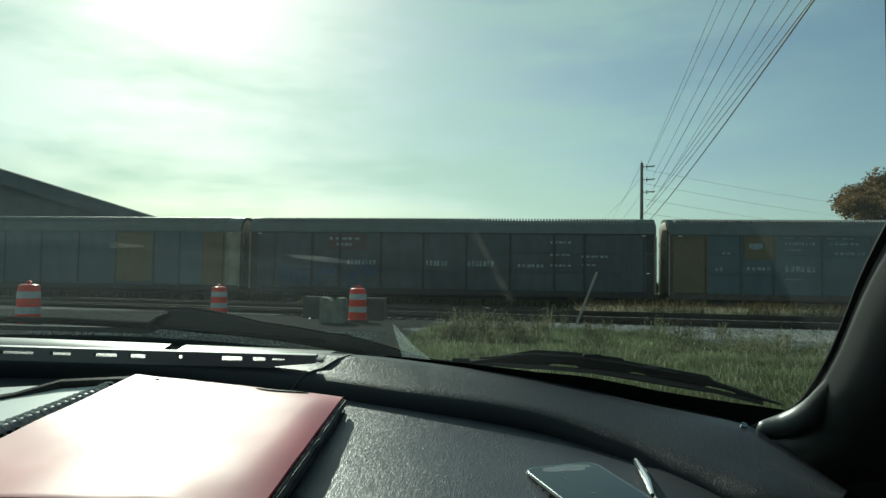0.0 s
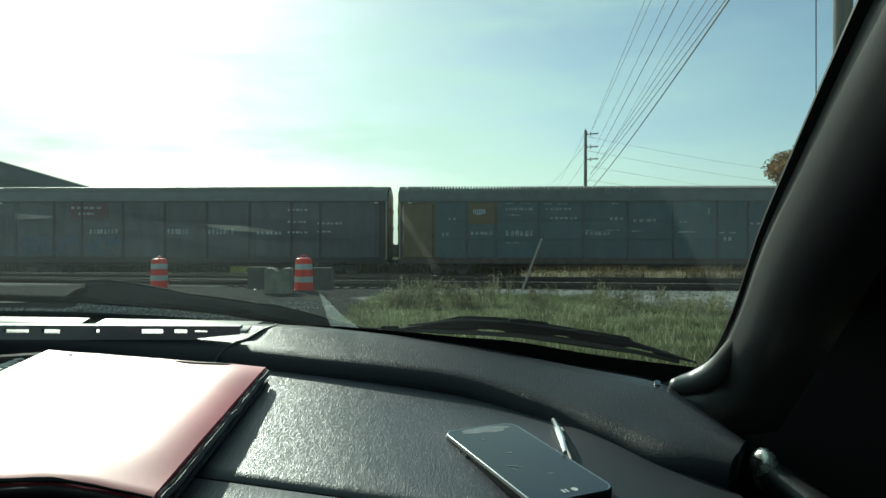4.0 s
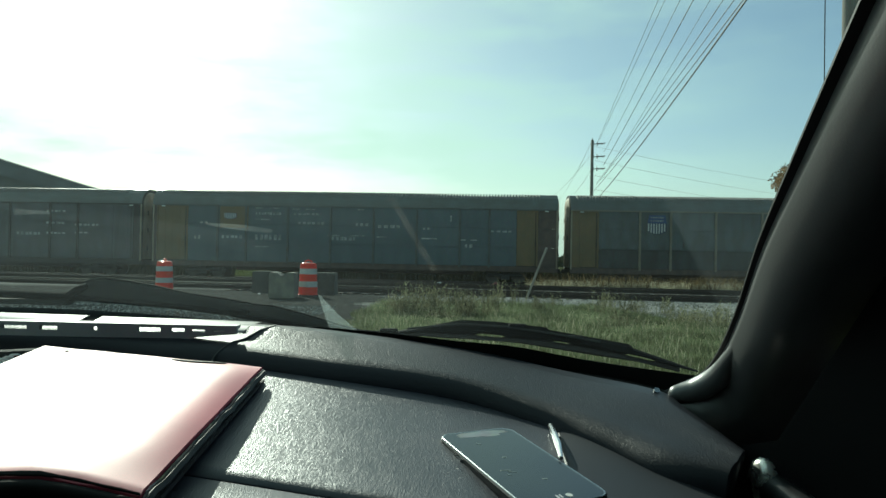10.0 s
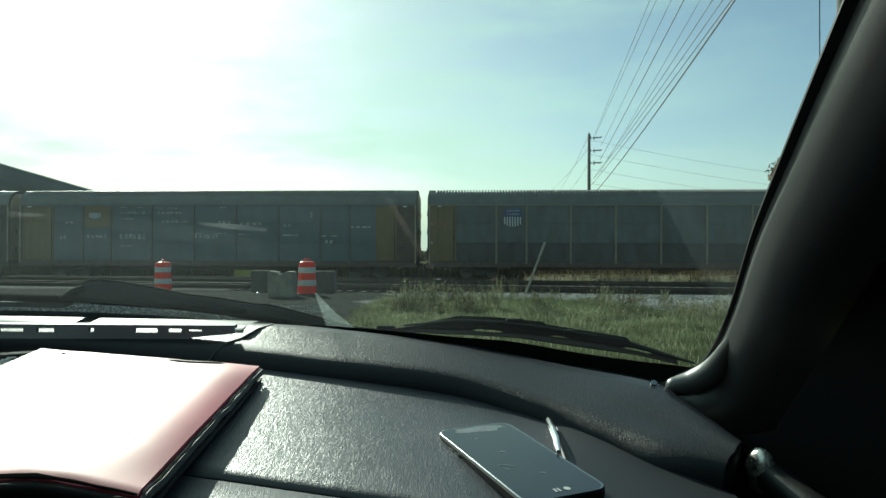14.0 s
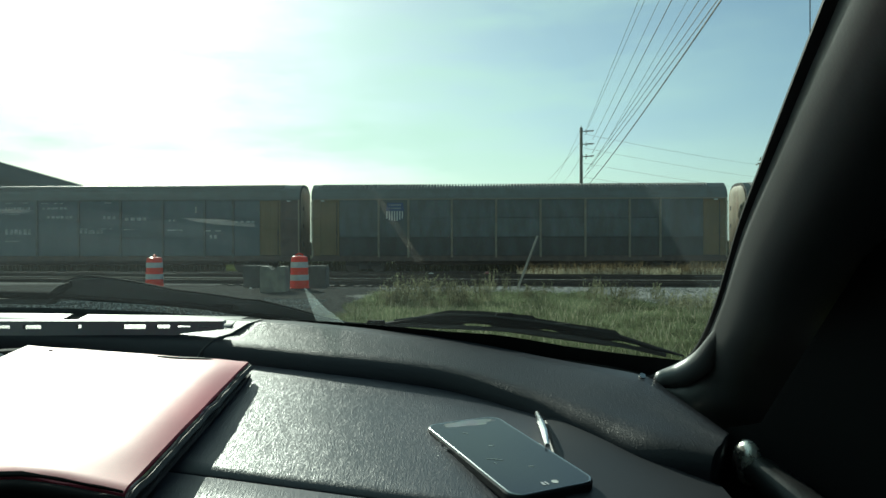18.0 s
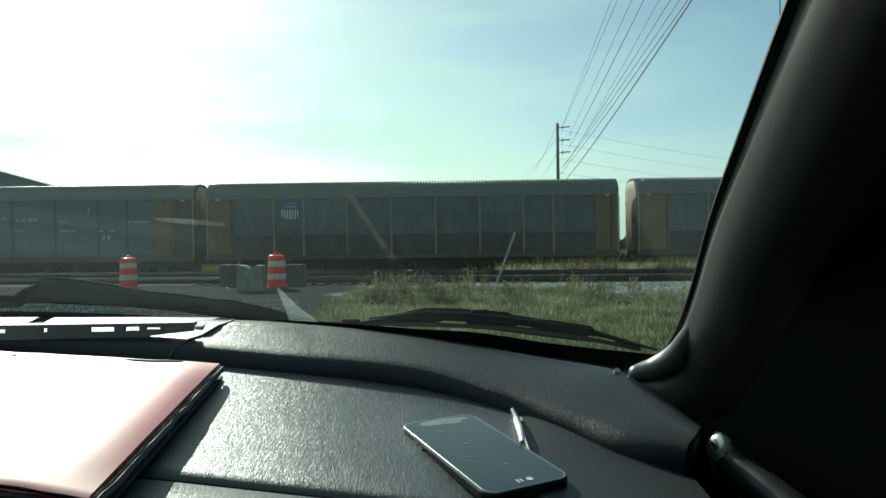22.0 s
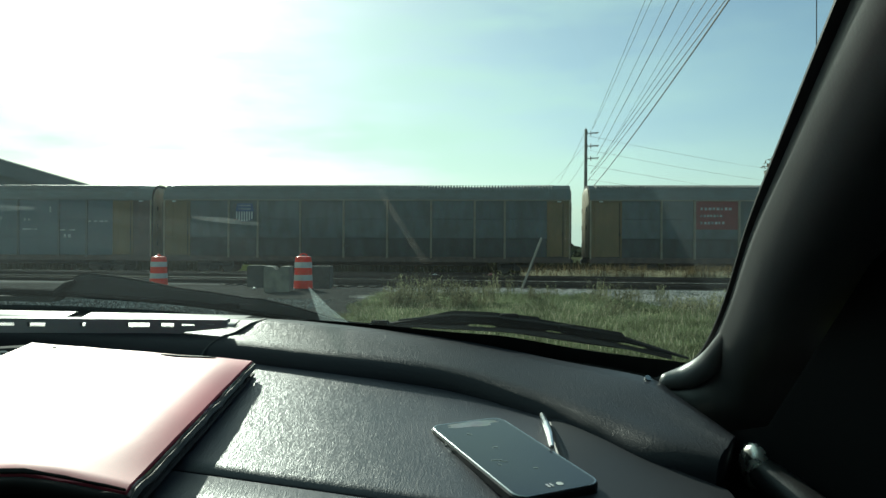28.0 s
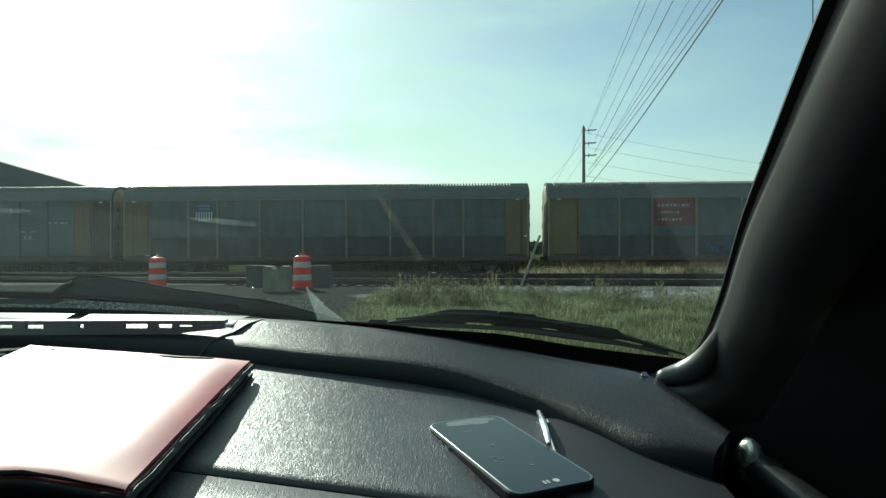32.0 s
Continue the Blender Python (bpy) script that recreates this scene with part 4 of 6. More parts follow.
near_pole = build_pole("utility_pole", 5.97, 11.0, -0.05, 12.2, 0.14, "thick grey wooden utility pole close to the car")
part("pole_band", cyl_bm((0, 0, 7.0), (0, 0, 7.12), 0.148, seg=14), M_INSUL, near_pole)


def wire(a, b, sag, r, label, group="overhead wires"):
    pts = []
    for i in range(19):
        t = i / 18
        p = Vector(a).lerp(Vector(b), t)
        p.z -= sag * 4 * t * (1 - t)
        pts.append(p)
    w = part("overhead_wire", tube(pts, r, 5), M_CABLE)
    tagged(w, label, "wire", group)


PX, PY, PZ = 9.55, 57.0, -0.7
for (ax, az), (bx, bz), sag, r in (((10.02, 11.39), (5.8, 12.75), 0.03, 0.012), ((10.11, 11.39), (5.95, 12.2), 0.03, 0.012), ((10.55, 10.42), (6.05, 11.61), 0.15, 0.012),
                                   ((10.5, 9.26), (6.05, 10.66), 0.12, 0.018), ((10.4, 8.05), (6.0, 9.6), 0.15, 0.009), ((10.02, 7.81), (6.0, 8.78), 0.2, 0.013),
                                   ((9.92, 7.62), (6.0, 8.27), 0.2, 0.013), ((9.63, 6.95), (6.0, 7.94), 0.2, 0.016), ((10.0, 6.36), (5.95, 7.95), 0.3, 0.026)):
    wire((ax, PY, az), (bx, 11.0, bz), sag, r, "black overhead wire strung between two poles")
for az, bz in ((10.9, 15.5), (9.7, 13.3), (8.4, 11.2), (7.2, 10.0)):
    wire((PX + 0.2, PY, az), (73.4, 130.0, bz), 0.8, 0.011, "thin distant overhead wire", "distant overhead wires")
for az, bx in ((11.4, 13.1), (10.3, 11.2), (9.0, 14.3)):
    wire((PX, PY, az), (bx, 110.0, 11.0), 0.5, 0.013, "thin distant overhead wire", "distant overhead wires")
guy = part("guy_wire", tube([(5.55, 11.0, 11.8), (5.52, 10.96, 6.0), (5.5, 10.9, 0.0)], 0.009, 5), M_CABLE)
tagged(guy, "thin dark guy wire hanging beside the near pole", "wire")

stake = part("leaning_stake", tube([(1.40, 19.95, -0.15), (1.99, 19.5, 1.53)], 0.035, 8), M_STAKE)
tagged(stake, "weathered grey stake leaning in the tall grass", "stake")
# the second rod is added to draw a rail's pale glint
for x, y, l, a in ((-11.5, 30.0, 2.3, 0), (-17.0, 22.0, 2.6, -4)):
    s = part("lying_rod", cyl_bm((-l / 2, 0, 0.05), (l / 2, 0, 0.05), 0.026, seg=8), M_BAND if y > 25 else M_STAKE, at=pose(x, y, land_z(x, y) + 0.03, 0, 0, a))
    tagged(s, "white painted pole lying between the tracks" if y > 25 else "dull grey rod added for a rail's pale glint", "pole")
for x, y, w, h, m, nm, lab in ((-6.31, 18.8, 0.05, 0.03, M_BAND, "paper_scrap", "small white paper scrap lying on the lot"), (1.9, 37.0, 0.22, 0.12, M_BAND, "paper_scrap", "small white paper scrap lying by the track"), (-2.15, 37.0, 0.35, 0.2, M_BAND, "white_bag", "crumpled white bag lying by the track"), (1.0, 37.2, 0.4, 0.25, M_LOGORED, "red_scrap", "faded red scrap panel lying by the track")):
    bm = bmesh.new()
    bmesh.ops.create_icosphere(bm, subdivisions=3, radius=0.5)
    for v in bm.verts:
        k = 1 + 0.5 * noise.noise(v.co * 3.1 + Vector((x, 0, 0)))
        v.co = Vector((v.co.x * w * 2 * k, v.co.y * min(0.6, w * 2) * k, max(-0.1, v.co.z) * h * 2 * k))
    s = part(nm, bm, m, at=pose(x, y, land_z(x, y) + 0.03))
    tagged(s, lab, "litter")

# the metal building behind the train
shed = thing("metal_building", "large grey metal shed with a wide gable roof", "building", at=pose(-50.0, 84.0, -0.7))
def rake(x):
    return 10.6 - 0.285 * (x + 2.0)
# the roof lies low behind a tall gable front
for end in (4.0, -68.0):
    roof = [[(-32, y, rake(-32) - 3.3), (end, y, rake(4.0) - 3.3), (end, y, rake(4.0) - 3.42), (-32, y, rake(-32) - 3.42)] for y in (0.3, 40)]
    part("roof", loft(roof, closed=True, caps=True), M_METALROOF, shed, "grey metal roof behind the gable front")
cap = [[(-32, y, rake(-32)), (4.0, y, rake(4.0)), (4.0, y, rake(4.0) - 0.13), (-32, y, rake(-32) - 0.13)] for y in (-1.25, 0.3)]
part("gable_cap", loft(cap, closed=True, caps=True), M_METALROOF, shed, "thin grey metal edge of the gable front")
fas = [[(-32, y, rake(-32) - 0.14), (4.0, y, rake(4.0) - 0.14), (4.0, y, rake(4.0) - 2.0), (-32, y, rake(-32) - 2.1)] for y in (-1.15, -0.95)]
part("gable_fascia", loft(fas, closed=True, caps=True), M_METALROOF, shed, "wide pale grey gable fascia")
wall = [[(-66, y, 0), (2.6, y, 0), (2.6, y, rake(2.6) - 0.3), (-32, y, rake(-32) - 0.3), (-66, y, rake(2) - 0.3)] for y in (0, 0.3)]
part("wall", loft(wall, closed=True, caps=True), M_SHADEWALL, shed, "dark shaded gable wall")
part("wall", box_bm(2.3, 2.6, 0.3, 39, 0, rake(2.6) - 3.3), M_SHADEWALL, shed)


# ---- plants ----
def blades(name, count, where, tall, wide, lean, material, label, category="grass", group="", bend=0.35):
    """A stand of grass blades; where() gives a place or None."""
    rng = np.random.default_rng(len(name) * 7 + count)
    verts, faces = [], []
    while count > 0:
        p = where(rng)
        if p is None:
            continue
        count -= 1
        x, y = p
        z, h, a = land_z(x, y) - 0.02, tall * rng.uniform(0.45, 1.15), rng.uniform(0, 6.283)
        w = wide * rng.uniform(0.6, 1.3)
        lx, ly = lean * rng.normal() * h, lean * rng.normal() * h
        cx, cy = math.cos(a) * w / 2, math.sin(a) * w / 2
        i = len(verts)
        verts += [(x - cx, y - cy, z), (x + cx, y + cy, z), (x + lx * bend + cx * 0.8, y + ly * bend + cy * 0.8, z + h * 0.6), (x + lx * bend - cx * 0.8, y + ly * bend - cy * 0.8, z + h * 0.6), (x + lx, y + ly, z + h)]
        faces += [(i, i + 1, i + 2, i + 3), (i + 3, i + 2, i + 4)]
    ob = new(name, mesh_of(name, verts, faces, material))
    tagged(ob, label, category, group, "stuff")


def patchy(x, y, s, off=0.0):
    return noise.noise(Vector((x * s, y * s, 3.1))) + off


def field(rng):
    y = 6.0 + 10.0 * rng.random() ** 0.8
    x = rng.uniform(-2.6, 8.5)
    if y > 12.6 + 1.2 * patchy(x, y, 0.8) + max(0, 3.2 - x) * 1.2:
        return None
    if x < -2.3 + 0.5 * patchy(x, y, 0.6):
        return None
    return x, y


def mid_field(rng):
    x, y = rng.uniform(-2.4, 3.8), rng.uniform(13, 17)
    if patchy(x, y, 0.5, 0.2) < 0 or x > 3.6 - 0.2 * (y - 14):
        return None
    return x, y


def tall_strip(rng):
    x, y = rng.uniform(2.5, 26), 32.9 + 2.3 * rng.random()
    if patchy(x, y, 0.4, 0.3) < 0 or (x < 6 and rng.random() > (x - 2.0) / 4):
        return None
    return x, y


def far_strip(rng):
    x, y = rng.uniform(-26, 4), rng.uniform(37, 41.5)
    if patchy(x, y, 0.3, -0.05) < 0:
        return None
    return x, y


blades("lawn_grass", 110000, field, 0.115, 0.0055, 0.6, M_GRASS, "rough green roadside grass, ankle high")
blades("straw_grass", 6000, field, 0.2, 0.0045, 0.45, M_DRY, "scattered pale dry grass stalks")
blades("meadow_grass", 30000, mid_field, 0.15, 0.008, 0.55, M_GRASS, "rough green grass before the gravel")
blades("tall_dry_grass", 20000, tall_strip, 0.5, 0.018, 0.6, M_DRY, "tall straw-coloured grass along the track")
blades("trackside_weeds", 4200, tall_strip, 0.68, 0.022, 0.55, M_SEED, "dark seed-headed weeds along the track", "weeds")


def heads(rng):
    p = tall_strip(rng)
    return p if p is not None and patchy(p[0], p[1], 0.7, 0.1) > 0 else None


blades("seed_head_weeds", 1900, heads, 0.8, 0.07, 0.3, M_SEED, "dark bushy seed heads over the dry grass", "weeds")


def behind(rng):
    x, y = rng.uniform(-75, 60), rng.uniform(49, 56)
    return (x * 1.45, y + 22) if -0.375 < x / y < -0.315 else (x, y)


def clearing(rng):
    y = rng.uniform(54, 66)
    x = y * rng.uniform(-0.38, -0.31)
    return (x, y) if patchy(x, y, 0.35, 0.25) > 0 else None


blades("clearing_grass", 5000, clearing, 0.28, 0.05, 0.4, M_LUSH, "bright green grass in a clearing behind the tracks")


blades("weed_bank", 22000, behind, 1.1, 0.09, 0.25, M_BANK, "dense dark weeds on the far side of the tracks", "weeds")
blades("trackside_grass", 5000, far_strip, 0.3, 0.03, 0.3, M_GRASS, "low green grass along the far track")


def loose_stones(name, count, x0, x1, y0, y1, size, material, label):
    rng = np.random.default_rng(count)
    verts, faces = [], []
    for _ in range(count):
        x, y = rng.uniform(x0, x1), rng.uniform(y0, y1)
        r = size * rng.uniform(0.4, 1.2)
        z = land_z(x, y) + 0.03 * noise.noise(Vector((x * 0.35, y * 0.35, 0)))
        i = len(verts)
        a = rng.uniform(0, 6.283)
        for k in range(4):
            q = a + k * 1.571 + rng.uniform(-0.3, 0.3)
            verts.append((x + math.cos(q) * r, y + math.sin(q) * r, z))
        verts.append((x + rng.uniform(-0.3, 0.3) * r, y + rng.uniform(-0.3, 0.3) * r, z + r * rng.uniform(0.5, 1.0)))
        faces += [(i, i + 1, i + 4), (i + 1, i + 2, i + 4), (i + 2, i + 3, i + 4), (i + 3, i, i + 4)]
    ob = new(name, mesh_of(name, verts, faces, material))
    tagged(ob, label, "stones", kind="stuff")


loose_stones("lot_stones", 5200, -15, -2.2, 9, 24, 0.017, M_LOTSTONE, "loose grey stones scattered on the worn lot")
loose_stones("apron_stones", 9000, -13, -3.2, 11.4, 15.2, 0.026, M_STONE, "pale loose stones spread over the near lot")
loose_stones("gravel_stones", 12000, -2, 12, 13.5, 23, 0.03, M_STONE, "loose pale stones of the gravel strip")


def weed_clump(x, y, tall, spread, count, seed):
    """A bushy weed: many thin stems with small side leaves."""
    rng = np.random.default_rng(seed)
    verts, faces = [], []
    z0 = land_z(x, y) - 0.02
    for _ in range(count):
        bx, by = x + rng.normal() * spread * 0.35, y + rng.normal() * spread * 0.35
        h = tall * rng.uniform(0.5, 1.1)
        tx, ty = bx + rng.normal() * spread * 0.24, by + rng.normal() * spread * 0.24
        i = len(verts)
        verts += [(bx - 0.006, by, z0), (bx + 0.006, by, z0), (tx, ty, z0 + h)]
        faces.append((i, i + 1, i + 2))
        for k in range(8):
            t = rng.uniform(0.35, 1.0)
            px, py, pz = bx + (tx - bx) * t, by + (ty - by) * t, z0 + h * t
            a, l = rng.uniform(0, 6.283), rng.uniform(0.03, 0.08)
            dx, dy, dz = math.cos(a) * l, math.sin(a) * l, rng.uniform(-0.02, 0.08)
            i = len(verts)
            verts += [(px, py, pz), (px + dx * 0.5 - dy * 0.18, py + dy * 0.5 + dx * 0.18, pz + dz * 0.6), (px + dx, py + dy, pz + dz), (px + dx * 0.5 + dy * 0.18, py + dy * 0.5 - dx * 0.18, pz + dz * 0.6)]
            faces.append((i, i + 1, i + 2, i + 3))
    ob = new("weed_clump", mesh_of("weed_clump", verts, faces, M_WEED))
    tagged(ob, "bushy brownish weeds standing in the grass", "weeds", "weed clumps")


rng1 = random.Random(77)
spots = [(-1.5, 13.4, 0.62, 0.5, 90), (-1.05, 14.6, 0.62, 0.5, 80), (-0.6, 15.9, 0.5, 0.5, 60), (-0.3, 13.2, 0.58, 0.28, 45), (0.3, 13.6, 0.62, 0.3, 40), (0.6, 19.0, 0.6, 0.25, 16), (1.0, 18.2, 0.6, 0.3, 18)]
for i in range(26):
    y = rng1.uniform(12.0, 16.6)
    x = rng1.uniform(-2.1, 5.4 - 0.22 * (y - 12))
    spots.append((x, y, rng1.uniform(0.22, 0.42) * (1.2 if y > 15 else 1), rng1.uniform(0.3, 0.6), rng1.randint(16, 34)))
for i, (x, y, h, s, c) in enumerate(spots):
    weed_clump(x, y, h, s, c, 40 + i)


def build_tree(name, x, y, h, spread, leaf_mat, label, seed, leaves=9000, leaf=0.22):
    rng = np.random.default_rng(seed)
    z0 = land_z(x, y)
    t = thing(name, label, "tree", at=pose(x, y, z0))
    part("trunk", tube([(0, 0, -0.3), (0.1, 0, h * 0.25), (0.0, 0.15, h * 0.5), (0.2, 0.1, h * 0.85)], h * 0.022, 9, [1.3, 1, 0.7, 0.25]), M_BARK, t)
    tips = []
    for i in range(76):
        a, s = i * 2.4 + rng.uniform(-0.4, 0.4), 0.16 + 0.78 * ((i * 0.618) % 1.0)
        base = Vector((0.1, 0.05, h * max(0.12, s - rng.uniform(0.1, 0.25))))
        reach = spread * max(0.05, 1 - (max(0, s - 0.25) / 0.72) ** 2) ** 0.7 * rng.uniform(0.6, 1.02)
        tip = Vector((math.cos(a) * reach, math.sin(a) * reach, h * s))
        mid = base.lerp(tip, 0.5) + Vector((0, 0, h * 0.03))
        part("limb", tube([base, mid, tip], h * 0.007, 6, [1.2, 0.8, 0.3]), M_BARK, t)
        tips += [mid, tip, tip, tip, base.lerp(tip, 0.75), base.lerp(tip, 0.88)]
    tips.append(Vector((0.2, 0.1, h * 0.93)))
    verts, faces = [], []
    for _ in range(leaves):
        c = tips[rng.integers(len(tips))]
        v = rng.normal(size=3)
        v *= spread * 0.1 * rng.random() ** 0.6 / max(0.3, np.linalg.norm(v)) * (0.7 + 0.9 * ((c[0] * 7.3 + c[2] * 3.1) % 1.0))
        p = np.array(c) + v
        u, w = rng.normal(size=3), rng.normal(size=3)
        u, w = u / np.linalg.norm(u) * leaf * rng.uniform(0.5, 1.1), w / np.linalg.norm(w) * leaf * 0.6
        i = len(verts)
        verts += [p - u * 0.5, p + w * 0.5, p + u * 0.5, p - w * 0.5]
        faces.append((i, i + 1, i + 2, i + 3))
    part("crown", mesh_of("crown", verts, faces, leaf_mat), leaf_mat, t, "crown of reddish brown leaves")
    return t


build_tree("oak_tree", 35.3, 62.0, 16.8, 8.5, M_AUTUMN, "broad autumn oak with russet leaves", 5, 60000, 0.34)
build_tree("oak_tree", 46.0, 66.0, 23.0, 10.5, M_AUTUMN, "tall autumn oak with russet leaves behind another", 12, 50000, 0.4)
rng0 = np.random.default_rng(9)
verts, faces = [], []
for _ in range(9000):
    x = rng0.uniform(-160, 170)
    y = 170 + rng0.normal() * 6
    top = 2.4 + 1.2 * noise.noise(Vector((x * 0.05, 0, 0))) + 1.2 * noise.noise(Vector((x * 0.23, 4, 0)))
    p = np.array([x, y, -0.7 + top * rng0.random() ** 0.6])
    u, w = rng0.normal(size=3) * 0.55, rng0.normal(size=3) * 0.5
    i = len(verts)
    verts += [p - u, p + w, p + u, p - w]
    faces.append((i, i + 1, i + 2, i + 3))
wood = new("distant_woods", mesh_of("distant_woods", verts, faces, M_FARTREE))
tagged(wood, "low dark line of far trees on the horizon", "woods", kind="stuff")


# ---- the car round the camera ----
car = thing("parked_car", "parked car seen from its passenger seat, black dashboard and sloping windshield", "car")
HEAD = radians(8)


def cw(x, y, z):
    """From the car's own axes (x to its right, y ahead) to the world."""
    return (-0.32 + x * math.cos(HEAD) - y * math.sin(HEAD), x * math.sin(HEAD) + y * math.cos(HEAD), z)


# the padded roll under the windshield: inner edge, crest, outer edge, from the driver's side to the passenger's corner
STATIONS = (
    ((-1.13, 0.645, 1.084), (-1.12, 0.655, 1.106), (-1.12, 0.70, 1.114)),
    ((-0.81, 0.690, 1.085), (-0.80, 0.699, 1.105), (-0.79, 0.74, 1.112)),
    ((-0.497, 0.722, 1.086), (-0.49, 0.731, 1.102), (-0.483, 0.778, 1.112)),
    ((-0.326, 0.715, 1.082), (-0.30, 0.757, 1.100), (-0.275, 0.805, 1.112)),
    ((-0.18, 0.71, 1.069), (-0.165, 0.75, 1.087), (-0.15, 0.83, 1.100)),
    ((-0.035, 0.708, 1.051), (-0.02, 0.738, 1.070), (-0.01, 0.828, 1.083)),
    ((0.055, 0.666, 1.0375), (0.07, 0.695, 1.0545), (0.105, 0.785, 1.067)),
    ((0.111, 0.616, 1.030), (0.14, 0.648, 1.0445), (0.186, 0.724, 1.061)),
    ((0.152, 0.570, 1.0235), (0.178, 0.615, 1.039), (0.202, 0.672, 1.053)),
    ((0.196, 0.549, 1.0165), (0.212, 0.567, 1.0335), (0.225, 0.584, 1.0375)),
)
N_ARC = 64
INNER = spline([s[0] for s in STATIONS], N_ARC)
CREST = spline([s[1] for s in STATIONS], N_ARC)
OUTER = spline([s[2] for s in STATIONS], N_ARC)
rings = []
for a, c, o in zip(INNER, CREST, OUTER):
    up = np.array([0, 0, 1.0])
    ring = [a - up * 0.05, a - up * 0.004]
    for t in (0.25, 0.5, 0.75):
        q = (1 - t) ** 2 * a + 2 * t * (1 - t) * (a * 0.75 + c * 0.25 + up * (c[2] - a[2]) * 0.75) + t * t * c
        ring.append(q)
    for t in (0.0, 0.25, 0.5, 0.75, 1.0):
        q = (1 - t) ** 2 * c + 2 * t * (1 - t) * ((c + o) / 2 + up * (0.004 + max(0, c[2] - o[2]) * 0.4)) + t * t * o
        ring.append(q)
    ring.append(o + np.array([0, 0.02, -0.05]))
    rings.append(ring)
rings.insert(-1, [p * 0.04 + q * 0.96 for p, q in zip(rings[-2], rings[-1])])
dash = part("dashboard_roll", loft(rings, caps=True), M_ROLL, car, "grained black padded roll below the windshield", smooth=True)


def inner_y(x):
    xs = [p[0] for p in INNER]
    return float(np.interp(x, xs, [p[1] for p in INNER])), float(np.interp(x, xs, [p[2] for p in INNER]))


def tray_z(x, y):
    """The tray falls towards the passenger's door and towards the seats."""
    return 1.013 - 0.12 * (max(x, -0.26) - 0.03) + 0.08 * (y - 0.47)


# the tray in front of the roll, and the face below it
rings = []
for i in range(56):
    x = -1.1 + 1.19 * i / 55
    yi, zi = inner_y(x)
    ring = []
    for j in range(14):
        t = j / 13
        y = 0.462 + (yi + 0.004 - 0.462) * t
        z = tray_z(x, y)
        z += (zi - 0.003 - tray_z(x, yi)) * t ** 1.4
        ring.append((x, y, z))
    z = tray_z(x, 0.462)
    rings.append([(x, 0.462, z - 0.03), (x, 0.462, z - 0.001)] + ring)
part("dashboard_tray", loft(rings), M_VINYL, car, "grained grey-black vinyl dashboard top", smooth=True)
rings = []
for i in range(30):
    x = -1.1 + 1.4 * i / 29
    z = tray_z(x, 0.455)
    ring = [(x, 0.4613, z - 0.03), (x, 0.4613, z - 0.001), (x, 0.4595, z + 0.0002), (x, 0.42, z - 0.004), (x, 0.36, z - 0.018), (x, 0.31, z - 0.055), (x, 0.285, 0.9), (x, 0.30, 0.7), (x, 0.36, 0.5)]
    rings.append(ring)
part("dashboard_face", loft(rings), M_VINYL, car, "smooth black lower dashboard face", smooth=True)
# the airbag lid on the passenger's side
rings = []
for i in range(15):
    t = i / 14
    ring = []
    for j in range(10):
        s = j / 9
        x0 = 0.072 - 0.02 * s
        y = 0.655 - 0.27 * s
        xe = float(np.interp(y, [p[1] for p in reversed(INNER[34:])], [p[0] for p in reversed(INNER[34:])])) + 0.004
        x = x0 + (max(xe, x0 + 0.004) - x0) * t
        z = tray_z(x, y) + 0.009 + 0.004 * t - 0.004 * s - (0.009 if t == 0 else 0)
        ring.append((x, y, z))
    rings.append(ring)
part("airbag_lid", loft(rings), M_LID, car, "smooth matt black airbag lid", smooth=True)
part("lid_bright_edge", tube([(0.0650, 0.648, 1.0376), (0.0655, 0.62, 1.0367), (0.0660, 0.593, 1.0347), (0.0650, 0.565, 1.0315)], 0.0031, 8, [0.85, 1, 1, 0.6]), M_CHROME, car, "thin bright edge of the lid")
# seam across the roll
a, c, o = (np.array(v) for v in ((-0.300, 0.712, 1.076), (-0.279, 0.757, 1.099), (-0.258, 0.808, 1.110)))
q = [tuple((1 - t) ** 2 * a + 2 * t * (1 - t) * (a * 0.72 + c * 0.28 + np.array([0, 0, 0.015])) + t * t * c) for t in (0.0, 0.2, 0.4, 0.6, 0.8)] + [tuple(c), tuple((c + o) / 2 + np.array([0, 0, 0.0025])), tuple(o)]
part("roll_seam", tube(q, 0.0022, 6), M_GASKET, car, "black seam across the dashboard roll")
part("trim_screw", cyl_bm((0.1835, 0.722, 1.055), (0.1845, 0.716, 1.0625), 0.0034, seg=10), M_RIM, car, "pale plastic trim button")

# defroster grille: a dark bar with real slots, behind it a deck coloured pale as sunlit
G0, G1 = Vector((-0.86, 0.695, 1.1145)), Vector((-0.285, 0.752, 1.1095))
along = (G1 - G0).normalized()
slots = [((x0 + 0.86) / along.x, (x1 + 0.86) / along.x, z0, z1) for x0, x1, z0, z1 in (
    (-0.80, -0.76, -2.5, 2.2), (-0.74, -0.70, -2.5, 2.2), (-0.66, -0.62, -2.5, 2.2), (-0.60, -0.575, -2.5, 2.0), (-0.548, -0.52, -2.8, 2.2), (-0.506, -0.486, -3.2, 2.2), (-0.448, -0.442, -2.4, 2.2),
    (-0.397, -0.371, -3.0, 2.2), (-0.36, -0.344, -2.6, 2.0), (-0.337, -0.321, -1.4, 1.2), (-0.313, -0.299, -0.5, 0.8))]
bm = bmesh.new()
L = (G1 - G0).length
base = Matrix.Translation(G0) @ along.to_track_quat("X", "Z").to_matrix().to_4x4()


def bar(x0, x1, z0, z1, back=0.003):
    box_bm(x0, x1, -0.003, back, z0, z1, 0.0, 1, bm)


